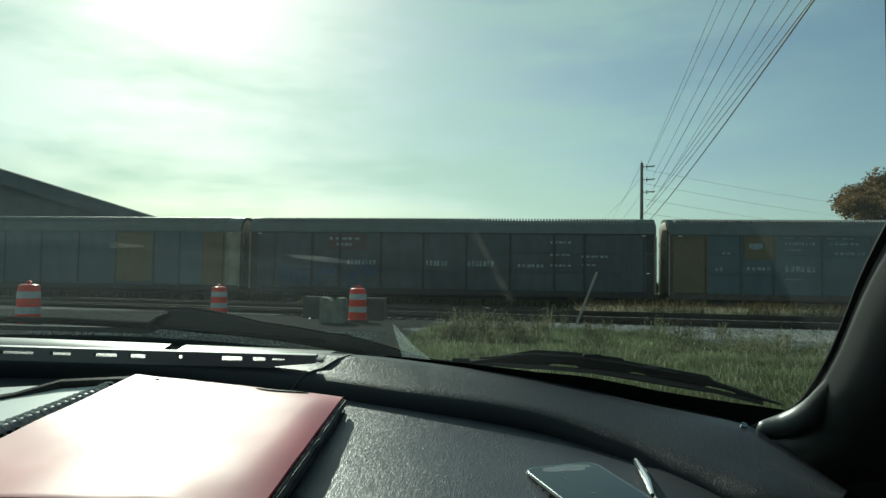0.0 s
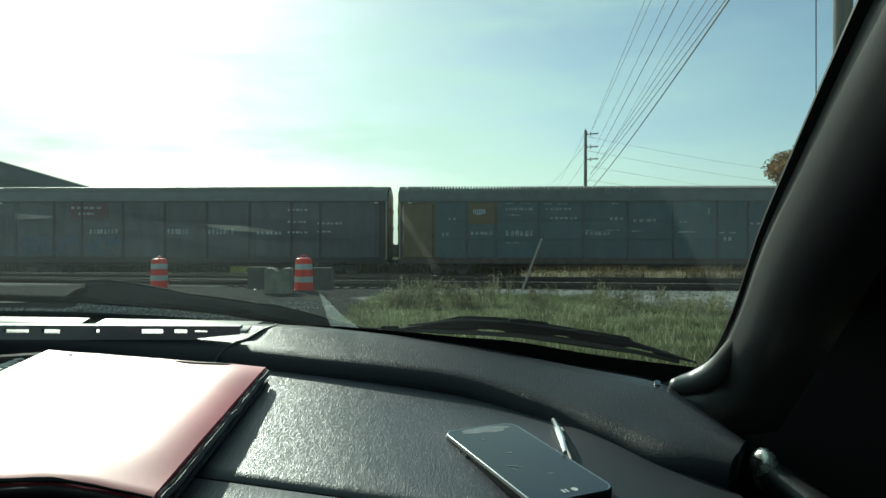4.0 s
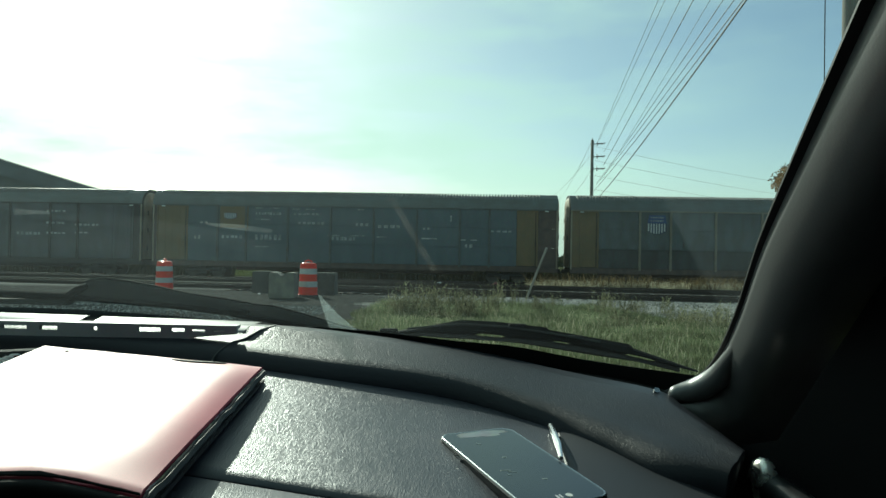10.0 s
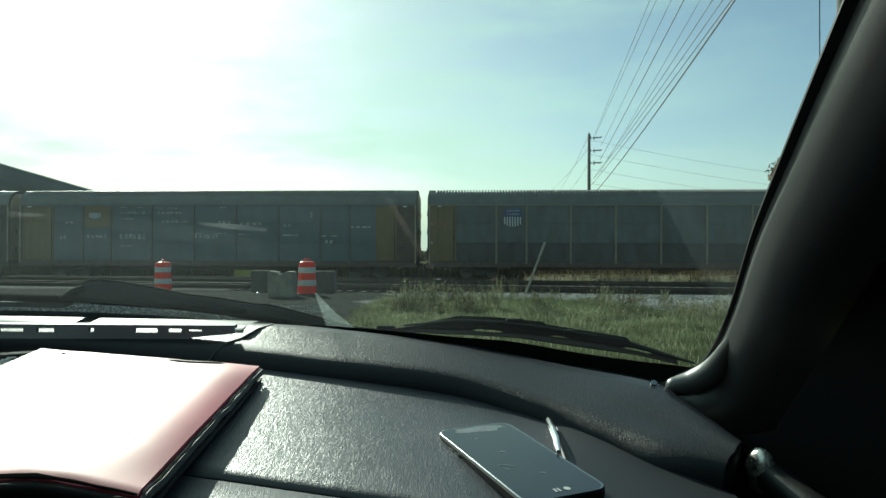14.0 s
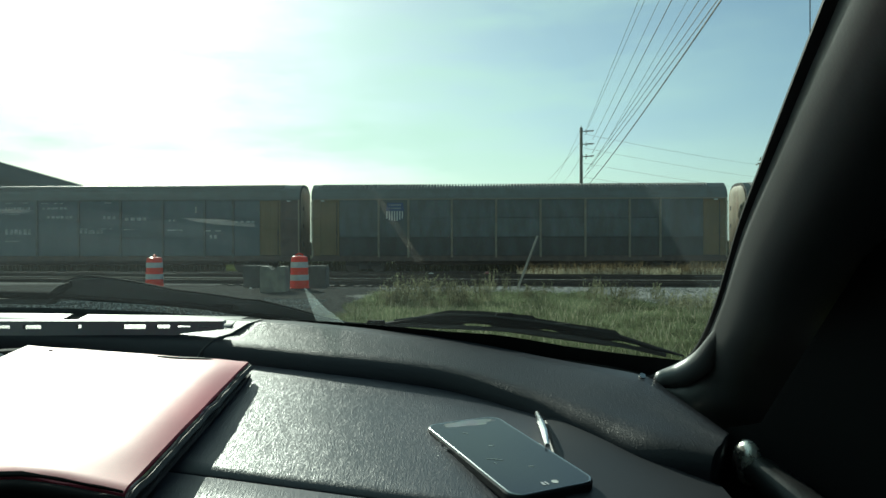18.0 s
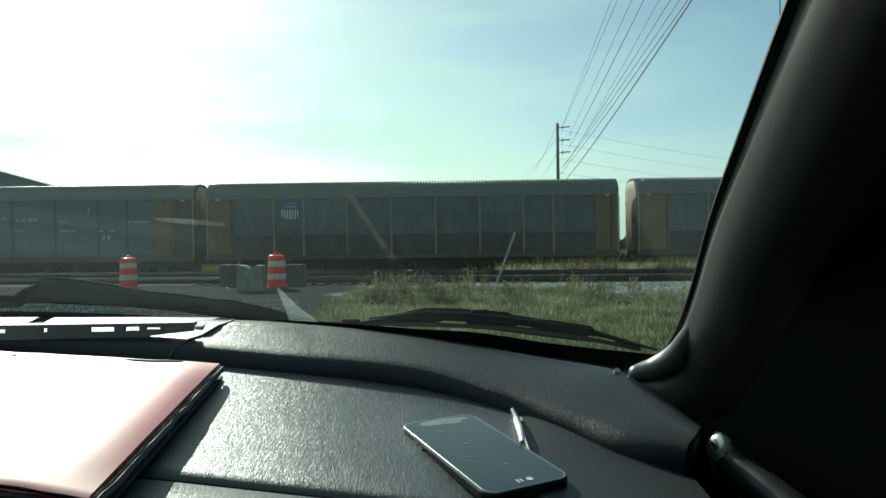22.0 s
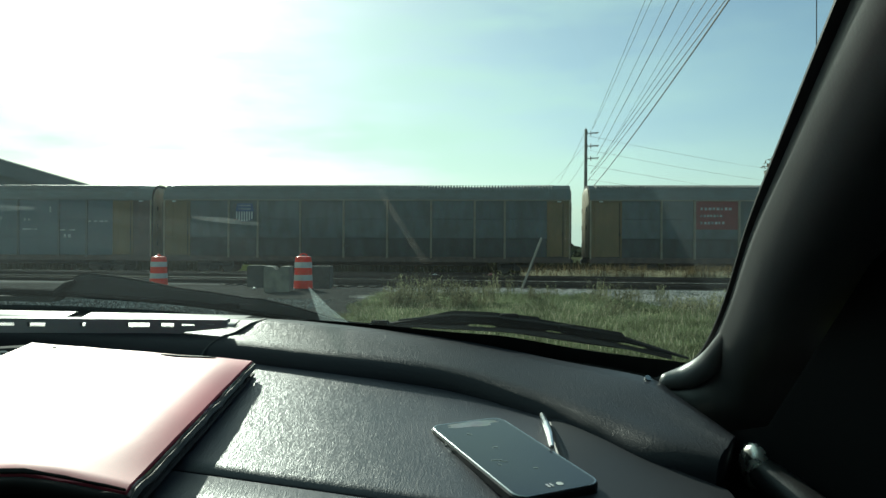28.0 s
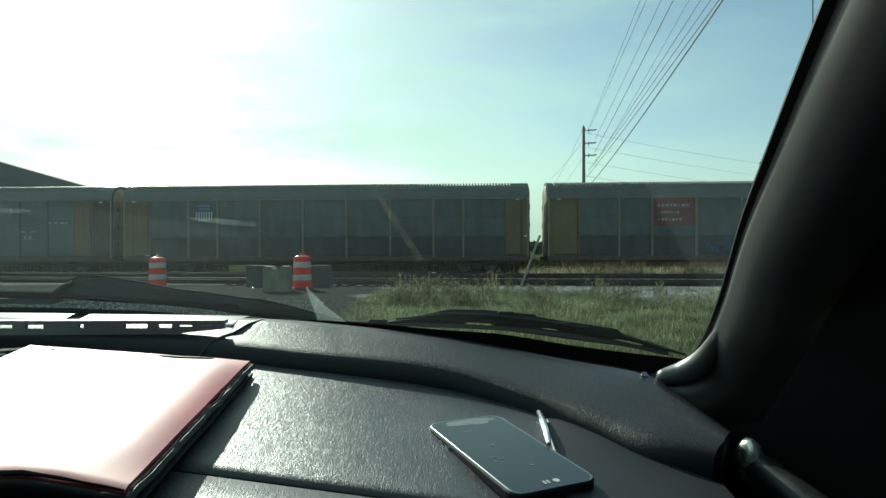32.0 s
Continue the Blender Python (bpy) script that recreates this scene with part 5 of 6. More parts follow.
bar(0, L, 0.0022, 0.0062, 0.013)
# its face is cut to a wedge, shaping the shade's edge where the sun reaches the roll
low_edge = [(0.0, -0.03), (L * 0.86, -0.03), (L * 0.9, -0.016), (L * 0.915, -0.0085), (L * 0.95, -0.0062), (L * 0.98, -0.0045), (L, -0.0034)]
face = loft([[(x, y, -0.0032) for x, _ in low_edge] + [(x, y, z) for x, z in reversed(low_edge[:-1])] for y in (-0.003, 0.003)], closed=True, caps=True)
tmp = bpy.data.meshes.new("tmp")
face.to_mesh(tmp)
face.free()
bm.from_mesh(tmp)
bpy.data.meshes.remove(tmp)
x = 0.0
for x0, x1, z0, z1 in slots:
    bar(x, x0, -0.0032, 0.0022)
    bar(x0, x1, -0.0032, z0 / 1000)
    bar(x0, x1, z1 / 1000, 0.0022)
    x = x1
bar(x, L, -0.0032, 0.0022)
bmesh.ops.transform(bm, matrix=base, verts=bm.verts[:])
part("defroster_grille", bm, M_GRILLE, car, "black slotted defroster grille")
def deck_ring(t, slant=0.0):
    p, k = G0.lerp(G1, t) + Vector((0, 0.012, 0.0)), 1 - 0.75 * t ** 2
    rows = ((0, -0.012), (0.012, -0.002), (0.028, 0.0062 * k), (0.06, 0.0095 * k), (0.075, 0.008 * k))
    return [p + Vector((-slant * y / 0.075, y, z)) for y, z in rows]


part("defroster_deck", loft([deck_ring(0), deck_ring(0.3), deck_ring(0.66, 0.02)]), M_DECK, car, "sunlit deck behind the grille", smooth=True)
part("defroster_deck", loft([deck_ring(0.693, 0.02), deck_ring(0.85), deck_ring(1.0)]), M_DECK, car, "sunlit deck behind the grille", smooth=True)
# matt black strip put in for the slanting shadow across the deck
part("deck_shadow", loft([[(x, y, z - 0.004) for x, y, z in deck_ring(t, 0.02)] for t in (0.645, 0.68, 0.71)]), M_MATTE, car, "black strip drawn as the shadow between the two deck pieces")

# windshield and its black edge
def shield_pt(s, t):
    """s: across, 0 at the driver's edge to 1 at the passenger's; t: up the glass."""
    low = np.array(spline([(-1.45, 0.62, 1.10), (-0.80, 0.835, 1.112), (-0.45, 0.865, 1.108), (-0.1, 0.865, 1.078), (0.12, 0.845, 1.060), (0.264, 0.79, 1.045)], 41)[int(round(s * 40))])
    top = np.array(spline([(-1.22, 0.10, 1.46), (-0.7, 0.16, 1.475), (-0.35, 0.18, 1.475), (0.0, 0.17, 1.47), (0.14, 0.12, 1.45), (0.19, 0.06, 1.43)], 41)[int(round(s * 40))])
    bow = np.array([0, 0.02, 0.03]) * 4 * t * (1 - t)
    return low * (1 - t) + top * t + bow
rings = [[tuple(shield_pt(i / 40, j / 12)) for j in range(13)] for i in range(41)]
bm = loft(rings)
me = bpy.data.meshes.new("windshield")
bm.to_mesh(me)
bm.free()
if me.polygons[200].normal.y > 0:
    me.flip_normals()
me.materials.append(M_GLASS)
me.shade_smooth()
ws = part("windshield", me, M_GLASS, car, "raked windshield with a dust film that carries painted glare")
ws.visible_shadow = False
rings = []
for i in range(41):
    p = shield_pt(i / 40, 0.0)
    top = shield_pt(i / 40, 1.0)
    want = np.interp(p[0], (-0.25, -0.222, -0.178, -0.1, -0.034, 0.023, 0.049, 0.097, 0.12, 0.161, 0.197, 0.23, 0.264), (1.09, 1.103, 1.1004, 1.0952, 1.0897, 1.0875, 1.0844, 1.0767, 1.0731, 1.0693, 1.0674, 1.0668, 1.066))
    q = p + (top - p) * max(0.012, (want - p[2]) / (top[2] - p[2]))
    rings.append([tuple(p + np.array([0, -0.03, -0.03])), tuple(p + np.array([0, -0.006, 0.0])), tuple(q + np.array([0, 0.004, 0.004])), tuple(p + np.array([0, 0.02, -0.04]))])
part("windshield_gasket", loft(rings, closed=True), M_GASKET, car, "black windshield edge band")
part("corner_film", loft([[(-0.199, 0.846, 1.105), (-0.160, 0.846, 1.102)], [(-0.202, 0.83, 1.125), (-0.183, 0.828, 1.124)], [(-0.206, 0.812, 1.150), (-0.204, 0.812, 1.150)]]), M_FILM, car, "torn pale film stuck low on the glass")

# smudges on the glass, and a painted reflection
part("glass_smudge", loft([[(-0.2869, 0.6505, 1.2302), (-0.2808, 0.6565, 1.227)], [(-0.2506, 0.6534, 1.2287), (-0.2545, 0.6636, 1.2234)], [(-0.2182, 0.6614, 1.2245), (-0.2202, 0.6676, 1.2213)]]), M_SMUDGE, car, "pale dusty streak on the windshield")
part("glass_smudge", loft([[(-0.4694, 0.6323, 1.2397), (-0.4774, 0.6429, 1.2341)], [(-0.4358, 0.6361, 1.2377), (-0.4384, 0.6399, 1.2357)]]), M_SMUDGE, car)
# slanted reflection line painted as a thin brownish film
part("glass_reflection", loft([[(-0.0929, 0.6054, 1.2536), (-0.0867, 0.6055, 1.2536)], [(-0.0511, 0.7435, 1.1816), (-0.06, 0.7436, 1.1816)][::-1]]), M_REFLECTION, car, "faint diagonal reflection painted on the windshield")
# pillar on the passenger's side, its trim running out into a point on the dashboard
edge = spline([(0.158, 0.10, 1.46), (0.1705, 0.25, 1.3696), (0.182, 0.331, 1.325), (0.1965, 0.434, 1.262), (0.2085, 0.515, 1.212), (0.2235, 0.60, 1.150), (0.2375, 0.68, 1.105), (0.2355, 0.715, 1.0802), (0.2167, 0.722, 1.0667), (0.1936, 0.715, 1.0573)], 46)
prof = [(0.0, 0.0), (0.0008, 0.008), (0.003, 0.016), (0.0065, 0.0235), (0.0115, 0.030), (0.018, 0.035), (0.026, 0.0378), (0.036, 0.0375), (0.05, 0.0335), (0.08, 0.02), (0.13, -0.006), (0.19, -0.04), (0.19, -0.05), (0.1, -0.03), (0.02, -0.006)]
rings = []
for i, e in enumerate(edge):
    u = min(1, max(0, (i - 26) / 14))
    u = u * u * (3 - 2 * u)
    va = Vector((1, 0, 0)).lerp(Vector((0.38, -0.2, -0.9)), u).normalized()
    vb = Vector((0, -0.53, -0.85)).lerp(Vector((0.05, -0.92, -0.39)), u).normalized()
    big = 1 - 0.3 * u - (0.55 * ((i - 40) / 5) if i > 40 else 0)
    rings.append([Vector(e) + va * a * big + vb * b * big for a, b in prof])
part("pillar_trim", loft(rings, closed=True, caps=True), M_TRIM, car, "grey plastic windshield pillar trim", smooth=True)
toe_line = spline([(0.1955, 0.71, 1.0585), (0.2112, 0.710, 1.0612), (0.2262, 0.703, 1.0685), (0.2375, 0.686, 1.0835), (0.2395, 0.66, 1.1055), (0.236, 0.62, 1.131)], 24)
toe_size = [float(np.interp(i / 23, (0, 0.02, 0.05, 0.1, 0.2, 0.4, 0.6, 1.0), (0.25, 0.5, 0.66, 0.76, 0.88, 1.0, 0.95, 0.35))) for i in range(24)]
part("trim_toe", tube(toe_line, 0.0125, 20, toe_size), M_TRIM, car, "rounded sunlit toe of the pillar trim", smooth=True)
rings = []
for i, e in enumerate(edge):
    w = 0.003 + 0.005 * max(0, 1 - i / 22)
    rings.append([(e[0] - w, e[1] + 0.0025, e[2] + 0.0035), (e[0] - w, e[1] + 0.0015, e[2] + 0.002), (e[0] + 0.001, e[1] + 0.0005, e[2] + 0.0006), (e[0] + 0.012, e[1] + 0.004, e[2] + 0.006)])
part("pillar_gasket", loft(rings, closed=True, caps=True), M_GASKET, car, "black rubber edge of the glass")
# black sheet added to fill the dark gap beside the dashboard
rings = []
for k in range(9):
    t = k / 8
    x, y = 0.224 + 0.2 * t, 0.606 - 0.226 * t
    rings.append([(x, y, 0.45), (x, y, 0.99), (x, y, 1.01 + 0.3 * max(0, t - 0.1)), (x, y, 1.035 + 0.55 * max(0, t - 0.1))])
part("dash_gap_sheet", loft(rings), M_DARK, car, "black sheet added for the dark gap between dashboard and door", smooth=True)

# grab bar at the dashboard's end
bar_pts = spline([(0.2445, 0.592, 1.0105), (0.2565, 0.56, 1.001), (0.2700, 0.525, 0.990), (0.306, 0.44, 0.957)], 12)
part("door_pull", tube(bar_pts, 0.0145, 14), M_PULL, car, "glossy black door pull", smooth=True)
bm = bmesh.new()
bmesh.ops.create_uvsphere(bm, u_segments=14, v_segments=8, radius=0.018, matrix=Matrix.Translation((0.2432, 0.590, 1.0115)) @ Matrix.Diagonal((0.7, 1, 1.2, 1)))
part("door_pull_cap", bm, M_CAP, car, "shiny end cap of the door pull", smooth=True)

# doors, roof lining, floor, rear wall, bonnet
def slab(name, pts, thick, material, label=""):
    bm = bmesh.new()
    bm.faces.new([bm.verts.new(cw(*p)) for p in pts])
    part(name, solid(bm, thick), material, car, label)
slab("door_panel", [(0.84, 0.75, 0.35), (0.84, -1.5, 0.35), (0.84, -1.5, 1.02), (0.84, 0.75, 1.02)], 0.05, M_DARK, "black passenger door panel")
slab("door_panel", [(-0.72, 0.75, 0.35), (-0.72, -1.5, 0.35), (-0.72, -1.5, 1.02), (-0.72, 0.75, 1.02)], 0.05, M_DARK)
slab("roof_lining", [(-0.66, 0.12, 1.48), (0.72, 0.12, 1.48), (0.74, -1.6, 1.5), (-0.68, -1.6, 1.5)], 0.04, M_LINING, "grey cloth roof lining")
slab("car_floor", [(-0.74, 0.7, 0.33), (0.86, 0.7, 0.33), (0.86, -1.7, 0.33), (-0.74, -1.7, 0.33)], 0.05, M_DARK)
slab("rear_wall", [(-0.72, -1.6, 0.35), (0.84, -1.6, 0.35), (0.76, -1.65, 1.5), (-0.66, -1.65, 1.5)], 0.05, M_DARK)
slab("firewall", [(-0.74, 0.78, 0.35), (0.7, 0.78, 0.35), (0.7, 0.72, 1.0), (-0.74, 0.72, 1.0)], 0.03, M_DARK)
slab("door_pillar", [(0.82, -0.55, 1.02), (0.82, -0.75, 1.02), (0.74, -0.75, 1.5), (0.74, -0.55, 1.5)], 0.05, M_DARK)
slab("quarter_panel", [(0.86, 0.62, 1.0), (0.86, 0.0, 1.0), (0.80, 0.0, 1.48), (0.80, 0.12, 1.48), (0.85, 0.5, 1.22)], 0.03, M_DARK, "black door frame beside the pillar")
bm = bmesh.new()
bm.faces.new([bm.verts.new(p) for p in ((-1.46, 0.63, 1.07), (-1.22, 0.09, 1.47), cw(-0.64, -0.02, 1.5), cw(-0.67, 0.48, 1.0))])
part("driver_pillar", solid(bm, 0.03), M_DARK, car, "black driver's side pillar")
bm = bmesh.new()
bm.faces.new([bm.verts.new(p) for p in ((-1.24, 0.10, 1.455), (-0.7, 0.165, 1.472), (-0.35, 0.185, 1.472), (0.0, 0.175, 1.467), (0.14, 0.125, 1.447), (0.36, 0.10, 1.45), cw(0.72, 0.05, 1.49), cw(-0.66, 0.05, 1.49))])
part("header_trim", solid(bm, 0.015), M_LINING, car, "dark trim above the windshield")
for side in (0.80, -0.70):
    bm = bmesh.new()
    bm.faces.new([bm.verts.new(cw(*p)) for p in ((side + 0.03, 0.5, 1.02), (side + 0.03, -1.5, 1.02), (side - 0.06 if side > 0 else side + 0.06, -1.5, 1.5), (side - 0.06 if side > 0 else side + 0.06, 0.0, 1.48))])
    g = part("side_window", bm, M_SIDEGLASS, car, "side window glass")
    g.visible_shadow = False
rings = []
for i in range(9):
    t = i / 8
    y = 0.98 + 0.95 * t
    rings.append([cw(x * (0.74 - 0.06 * t), y, 0.93 - 0.16 * t * t - 0.05 * abs(x) ** 3) for x in (-1, -0.8, -0.4, 0, 0.4, 0.8, 1)])
part("bonnet", solid(loft(rings), 0.02), M_PAINT, car, "dark blue-grey bonnet", smooth=True)
part("cowl", box_bm(-0.7, 0.7, 0.86, 0.97, 0.86, 0.93), M_DARK, car).matrix_basis = Matrix.Translation(cw(0, 0, 0)) @ pose(0, 0, 0, 0, 0, 8)
part("front_end", box_bm(-0.68, 0.68, 1.85, 1.98, 0.35, 0.74, 0.05, 2), M_PAINT, car).matrix_basis = Matrix.Translation(cw(0, 0, 0)) @ pose(0, 0, 0, 0, 0, 8)
for x in (-0.73, 0.83):
    part("wing", box_bm(x, x + 0.04, 0.75, 1.9, 0.5, 0.74, 0.02), M_PAINT, car).matrix_basis = Matrix.Translation(cw(0, 0, 0)) @ pose(0, 0, 0, 0, 0, 8)
part("seat_cushion", box_bm(0.08, 0.58, -0.75, -0.2, 0.45, 0.62, 0.06, 3), M_LINING, car, "grey cloth passenger seat", smooth=True).matrix_basis = Matrix.Translation(cw(0, 0, 0)) @ pose(0, 0, 0, 0, 0, 8)
part("seat_back", box_bm(0.08, 0.58, -0.95, -0.78, 0.5, 1.2, 0.06, 3), M_LINING, car, smooth=True).matrix_basis = Matrix.Translation(cw(0, 0, 0)) @ pose(0, 0, 0, 0, 0, 8)
for x, y in ((-0.66, 1.35), (0.62, 1.35), (-0.66, -1.15), (0.62, -1.15)):
    px, py, _ = cw(x, y, 0)
    ty = part("tyre", cyl_bm((-0.09, 0, 0.31), (0.09, 0, 0.31), 0.31, seg=28), M_GASKET, car, at=pose(px, py, 0, 0, 0, 8))
    part("rim", cyl_bm((-0.095, 0, 0.31), (0.095, 0, 0.31), 0.18, seg=18), M_CHROME, ty)


# wipers
def wiper(points, heights, depth, label, material=M_WIPER):
    """A flat-lying wiper: arm and blade as a long tapering bar with steps."""
    rings = []
    for p, (dn, up) in zip(points, heights):
        rings.append([(p[0], p[1] + depth, p[2] - dn), (p[0], p[1] - depth, p[2] - dn), (p[0], p[1] - depth * 0.7, p[2] + up * 0.8), (p[0], p[1], p[2] + up), (p[0], p[1] + depth, p[2] + up * 0.6)])
    w = part("wiper", loft(rings, closed=True, caps=True), material, car, label)
    return w
rx = [-0.17 + 0.445 * i / 62 for i in range(63)] + [0.0826, 0.0864, 0.19, 0.1953]
rx.sort()
high = [float(np.interp(x, (-0.17, -0.127, -0.078, -0.029, 0.019, 0.0826, 0.0863, 0.19, 0.1953, 0.275), (1.095, 1.0985, 1.107, 1.117, 1.1158, 1.110, 1.107, 1.0911, 1.0859, 1.0606))) for x in rx]
low = [float(np.interp(x, (-0.17, -0.127, -0.078, -0.022, 0.041, 0.078, 0.152, 0.196, 0.255, 0.275), (1.092, 1.092, 1.0945, 1.090, 1.0835, 1.0787, 1.0692, 1.0643, 1.0565, 1.0565))) for x in rx]
low = [b + float(np.interp(x, (-0.06, 0.05, 0.2, 0.26), (0, 0.006, 0.005, 0))) for x, b in zip(rx, low)]
# the arm rides over the blade; three slits of daylight stay between the two
mid = [float(np.interp(x, (-0.17, -0.08, 0.005, 0.1, 0.2, 0.275), (1.0935, 1.1, 1.098, 1.0915, 1.0755, 1.0585))) for x in rx]
slit = [0.0016 if -0.008 < x < 0.026 else 0.0009 if 0.09 < x < 0.112 else 0.0013 if 0.188 < x < 0.222 else -0.0005 for x in rx]


def strip(xs, tops, bottoms, depth):
    """A rounded bar along the glass between two outlines."""
    rings = []
    for x, a, b in zip(xs, tops, bottoms):
        y, k = 0.876 - 0.02 * max(0, x), (a - b) * 0.25
        rings.append([(x, y + depth, b), (x, y - depth * 0.6, b), (x, y - depth, b + k), (x, y - depth * 0.8, a - k), (x, y - depth * 0.2, a), (x, y + depth, a - k)])
    return loft(rings, closed=True, caps=True)


rw = part("wiper", strip(rx, [max(a, m + 0.001) for a, m in zip(high, mid)], [m + d for m, d in zip(mid, slit)], 0.009), M_WIPER, car, "black wiper lying low on the glass")
part("wiper_blade", strip(rx[6:-3], [m - d for m, d in zip(mid, slit)][6:-3], [min(b, m - 0.002) for b, m in zip(low, mid)][6:-3], 0.006), M_GASKET, rw, "black rubber wiper blade")
part("wiper_spring", tube([(-0.10, 0.866, 1.1045), (-0.029, 0.864, 1.1125), (0.03, 0.863, 1.1105), (0.085, 0.861, 1.104), (0.15, 0.859, 1.0945)], 0.0014, 6), M_WIPERGREY, rw, "thin grey edge of the arm")
for x, y, z in ((-0.125, 0.872, 1.1025), (0.045, 0.866, 1.1135), (0.12, 0.864, 1.1)):
    part("blade_clip", box_bm(x - 0.012, x + 0.012, y - 0.004, y + 0.006, z - 0.006, z + 0.001, 0.002), M_WIPER, rw)
lp = [(-1.0, 0.875, 1.1285), (-0.62, 0.88, 1.1285), (-0.574, 0.882, 1.1285), (-0.563, 0.885, 1.1345), (-0.551, 0.885, 1.146), (-0.537, 0.885, 1.1535), (-0.517, 0.885, 1.1545), (-0.487, 0.885, 1.1515), (-0.447, 0.886, 1.145), (-0.403, 0.887, 1.1365), (-0.36, 0.888, 1.1315), (-0.319, 0.89, 1.1258), (-0.314, 0.89, 1.1255), (-0.286, 0.89, 1.1235), (-0.243, 0.89, 1.1145), (-0.197, 0.89, 1.1025), (-0.165, 0.89, 1.0955), (-0.13, 0.89, 1.0935)]
lh = [(0.004, 0.003), (0.004, 0.0035), (0.005, 0.004), (0.003, 0.0065), (0.011, 0.0065), (0.017, 0.0065), (0.022, 0.0065), (0.021, 0.0065), (0.02, 0.0065), (0.0157, 0.006), (0.0151, 0.006), (0.0139, 0.0055), (0.0141, 0.0045), (0.0149, 0.0045), (0.022, 0.0035), (0.014, 0.003), (0.008, 0.002), (0.005, 0.002)]
lw = wiper(lp, lh, 0.012, "black wiper resting along the glass", M_WIPERGREY)
part("wiper_edge", tube([(x, y - 0.004, z + h[1] + 0.0005) for (x, y, z), h in zip(lp[2:], lh[2:])], 0.0018, 6), M_WIPER, lw, "dark edge along the wiper's top")
part("wiper_limb", tube([(-0.570, 0.872, 1.1335), (-0.562, 0.873, 1.139), (-0.552, 0.873, 1.146), (-0.54, 0.874, 1.152)], 0.006, 8, [0.7, 1, 1, 0.6]), M_WIPER, lw)
for x, y, z in ((-0.33, 0.878, 1.121), (-0.21, 0.878, 1.098)):
    part("blade_clip", box_bm(x - 0.014, x + 0.014, y - 0.006, y + 0.006, z - 0.006, z + 0.003, 0.002), M_WIPER, lw)
part("wiper_blade", tube([(-1.0, 0.868, 1.1395), (-0.7, 0.872, 1.139), (-0.62, 0.874, 1.1366), (-0.572, 0.874, 1.136), (-0.535, 0.874, 1.1335), (-0.447, 0.874, 1.1279), (-0.38, 0.874, 1.1238), (-0.3, 0.874, 1.1115), (-0.2, 0.872, 1.099)], 0.0034, 8, [1.5, 1.5, 1.5, 1.4, 1.1, 1, 1, 1, 1]), M_MATTE, lw, "black rubber wiper blade")

# ---- things lying on the dashboard ----
folder = thing("portfolio_folder", "red leatherette portfolio with black edges lying on the dashboard", "folder")
FC = [(-0.455, 0.662, 1.100), (-0.229, 0.672, 1.091), (-0.2045, 0.380, 1.058), (-0.4365, 0.356, 1.066)]
def on_folder(s, t, lift):
    """s: from its left to its right, t: from the far side to the near side."""
    a, b, c, d = (np.array(p) for p in FC)
    p = (a * (1 - s) + b * s) * (1 - t) + (d * (1 - s) + c * s) * t
    fold = 0.62 * max(0, (s - 0.88) / 0.12) ** 2 * (1 - t) + 0.62 * max(0, (s - 0.72) / 0.28) ** 1.4 * max(0, t)
    p[2] += lift - 0.009 * s + 0.022 * (0.05 + 0.95 * max(0, t) ** 0.7) * (s - fold) - 0.002 * max(0, (t - 0.985) / 0.015) ** 2 + 0.0014 * noise.noise(Vector((s * 4, t * 5, 1)))
    return tuple(p)
def sheet(name, s0, s1, t0, t1, lo, hi, material, label="", n=20, waist=False):
    rings = []
    for i in range(n + 1):
        s = s0 + (s1 - s0) * i / n
        wob = 0.004 * noise.noise(Vector((s * 9, lo * 300, 7)))
        ta = t0 + (min(0.004, 0.12 * max(0, (s - 0.75) / 0.25) ** 2) if waist else 0)
        rings.append([on_folder(s, ta + (t1 - ta) * j / n + (wob if j in (0, n) else 0), hi) for j in range(n + 1)])
    bm = loft(rings)
    low = loft([[(x, y, z - (hi - lo)) for x, y, z in r] for r in rings])
    me = bpy.data.meshes.new("tmp")
    low.to_mesh(me)
    low.free()
    bm.from_mesh(me)
    bpy.data.meshes.remove(me)
    es = [e for e in bm.edges if e.is_boundary]
    for e in es:
        e.smooth = False
    bmesh.ops.bridge_loops(bm, edges=es)
    return part(name, bm, material, folder, label, smooth=True)
sheet("front_cover", 0.0, 1.0, 0.0, 1.0, -0.003, 0.0, M_RED, "glossy red leatherette cover", n=60)
sheet("paper_block", 0.015, 0.99, 0.01, 0.985, -0.012, -0.0035, M_BLACKEDGE, "dark edge of the inner pages")
sheet("back_cover", 0.0, 1.012, -0.003, 1.01, -0.0155, -0.0125, M_BLACKEDGE, "black back cover")
edge_pts = [on_folder(1.008 + 0.006 * noise.noise(Vector((t * 11, 3, 0))), t, -0.006 + 0.0012 * noise.noise(Vector((t * 14, 0, 5)))) for t in [i / 40 for i in range(41)]]
part("edge_piping", tube(edge_pts, 0.0035, 6), M_BLACKEDGE, folder)
edge_pts = [(x - 0.0005, y, z + 0.0036) for x, y, z in edge_pts]
part("worn_edge", tube(edge_pts, 0.0008, 5), M_FRAY, folder, "pale frayed edge of the cover")
sheet("spine_strip", 0.0, 1.0, 0.994, 1.0, 0.0002, 0.0012, M_SPINE, "black leatherette strip along the spine", waist=True)
near = [on_folder(s, 1.005, -0.0045) for s in [i / 16 for i in range(17)]]
part("spine", tube(near, 0.005, 8), M_SPINE, folder, "rounded black spine", smooth=True)
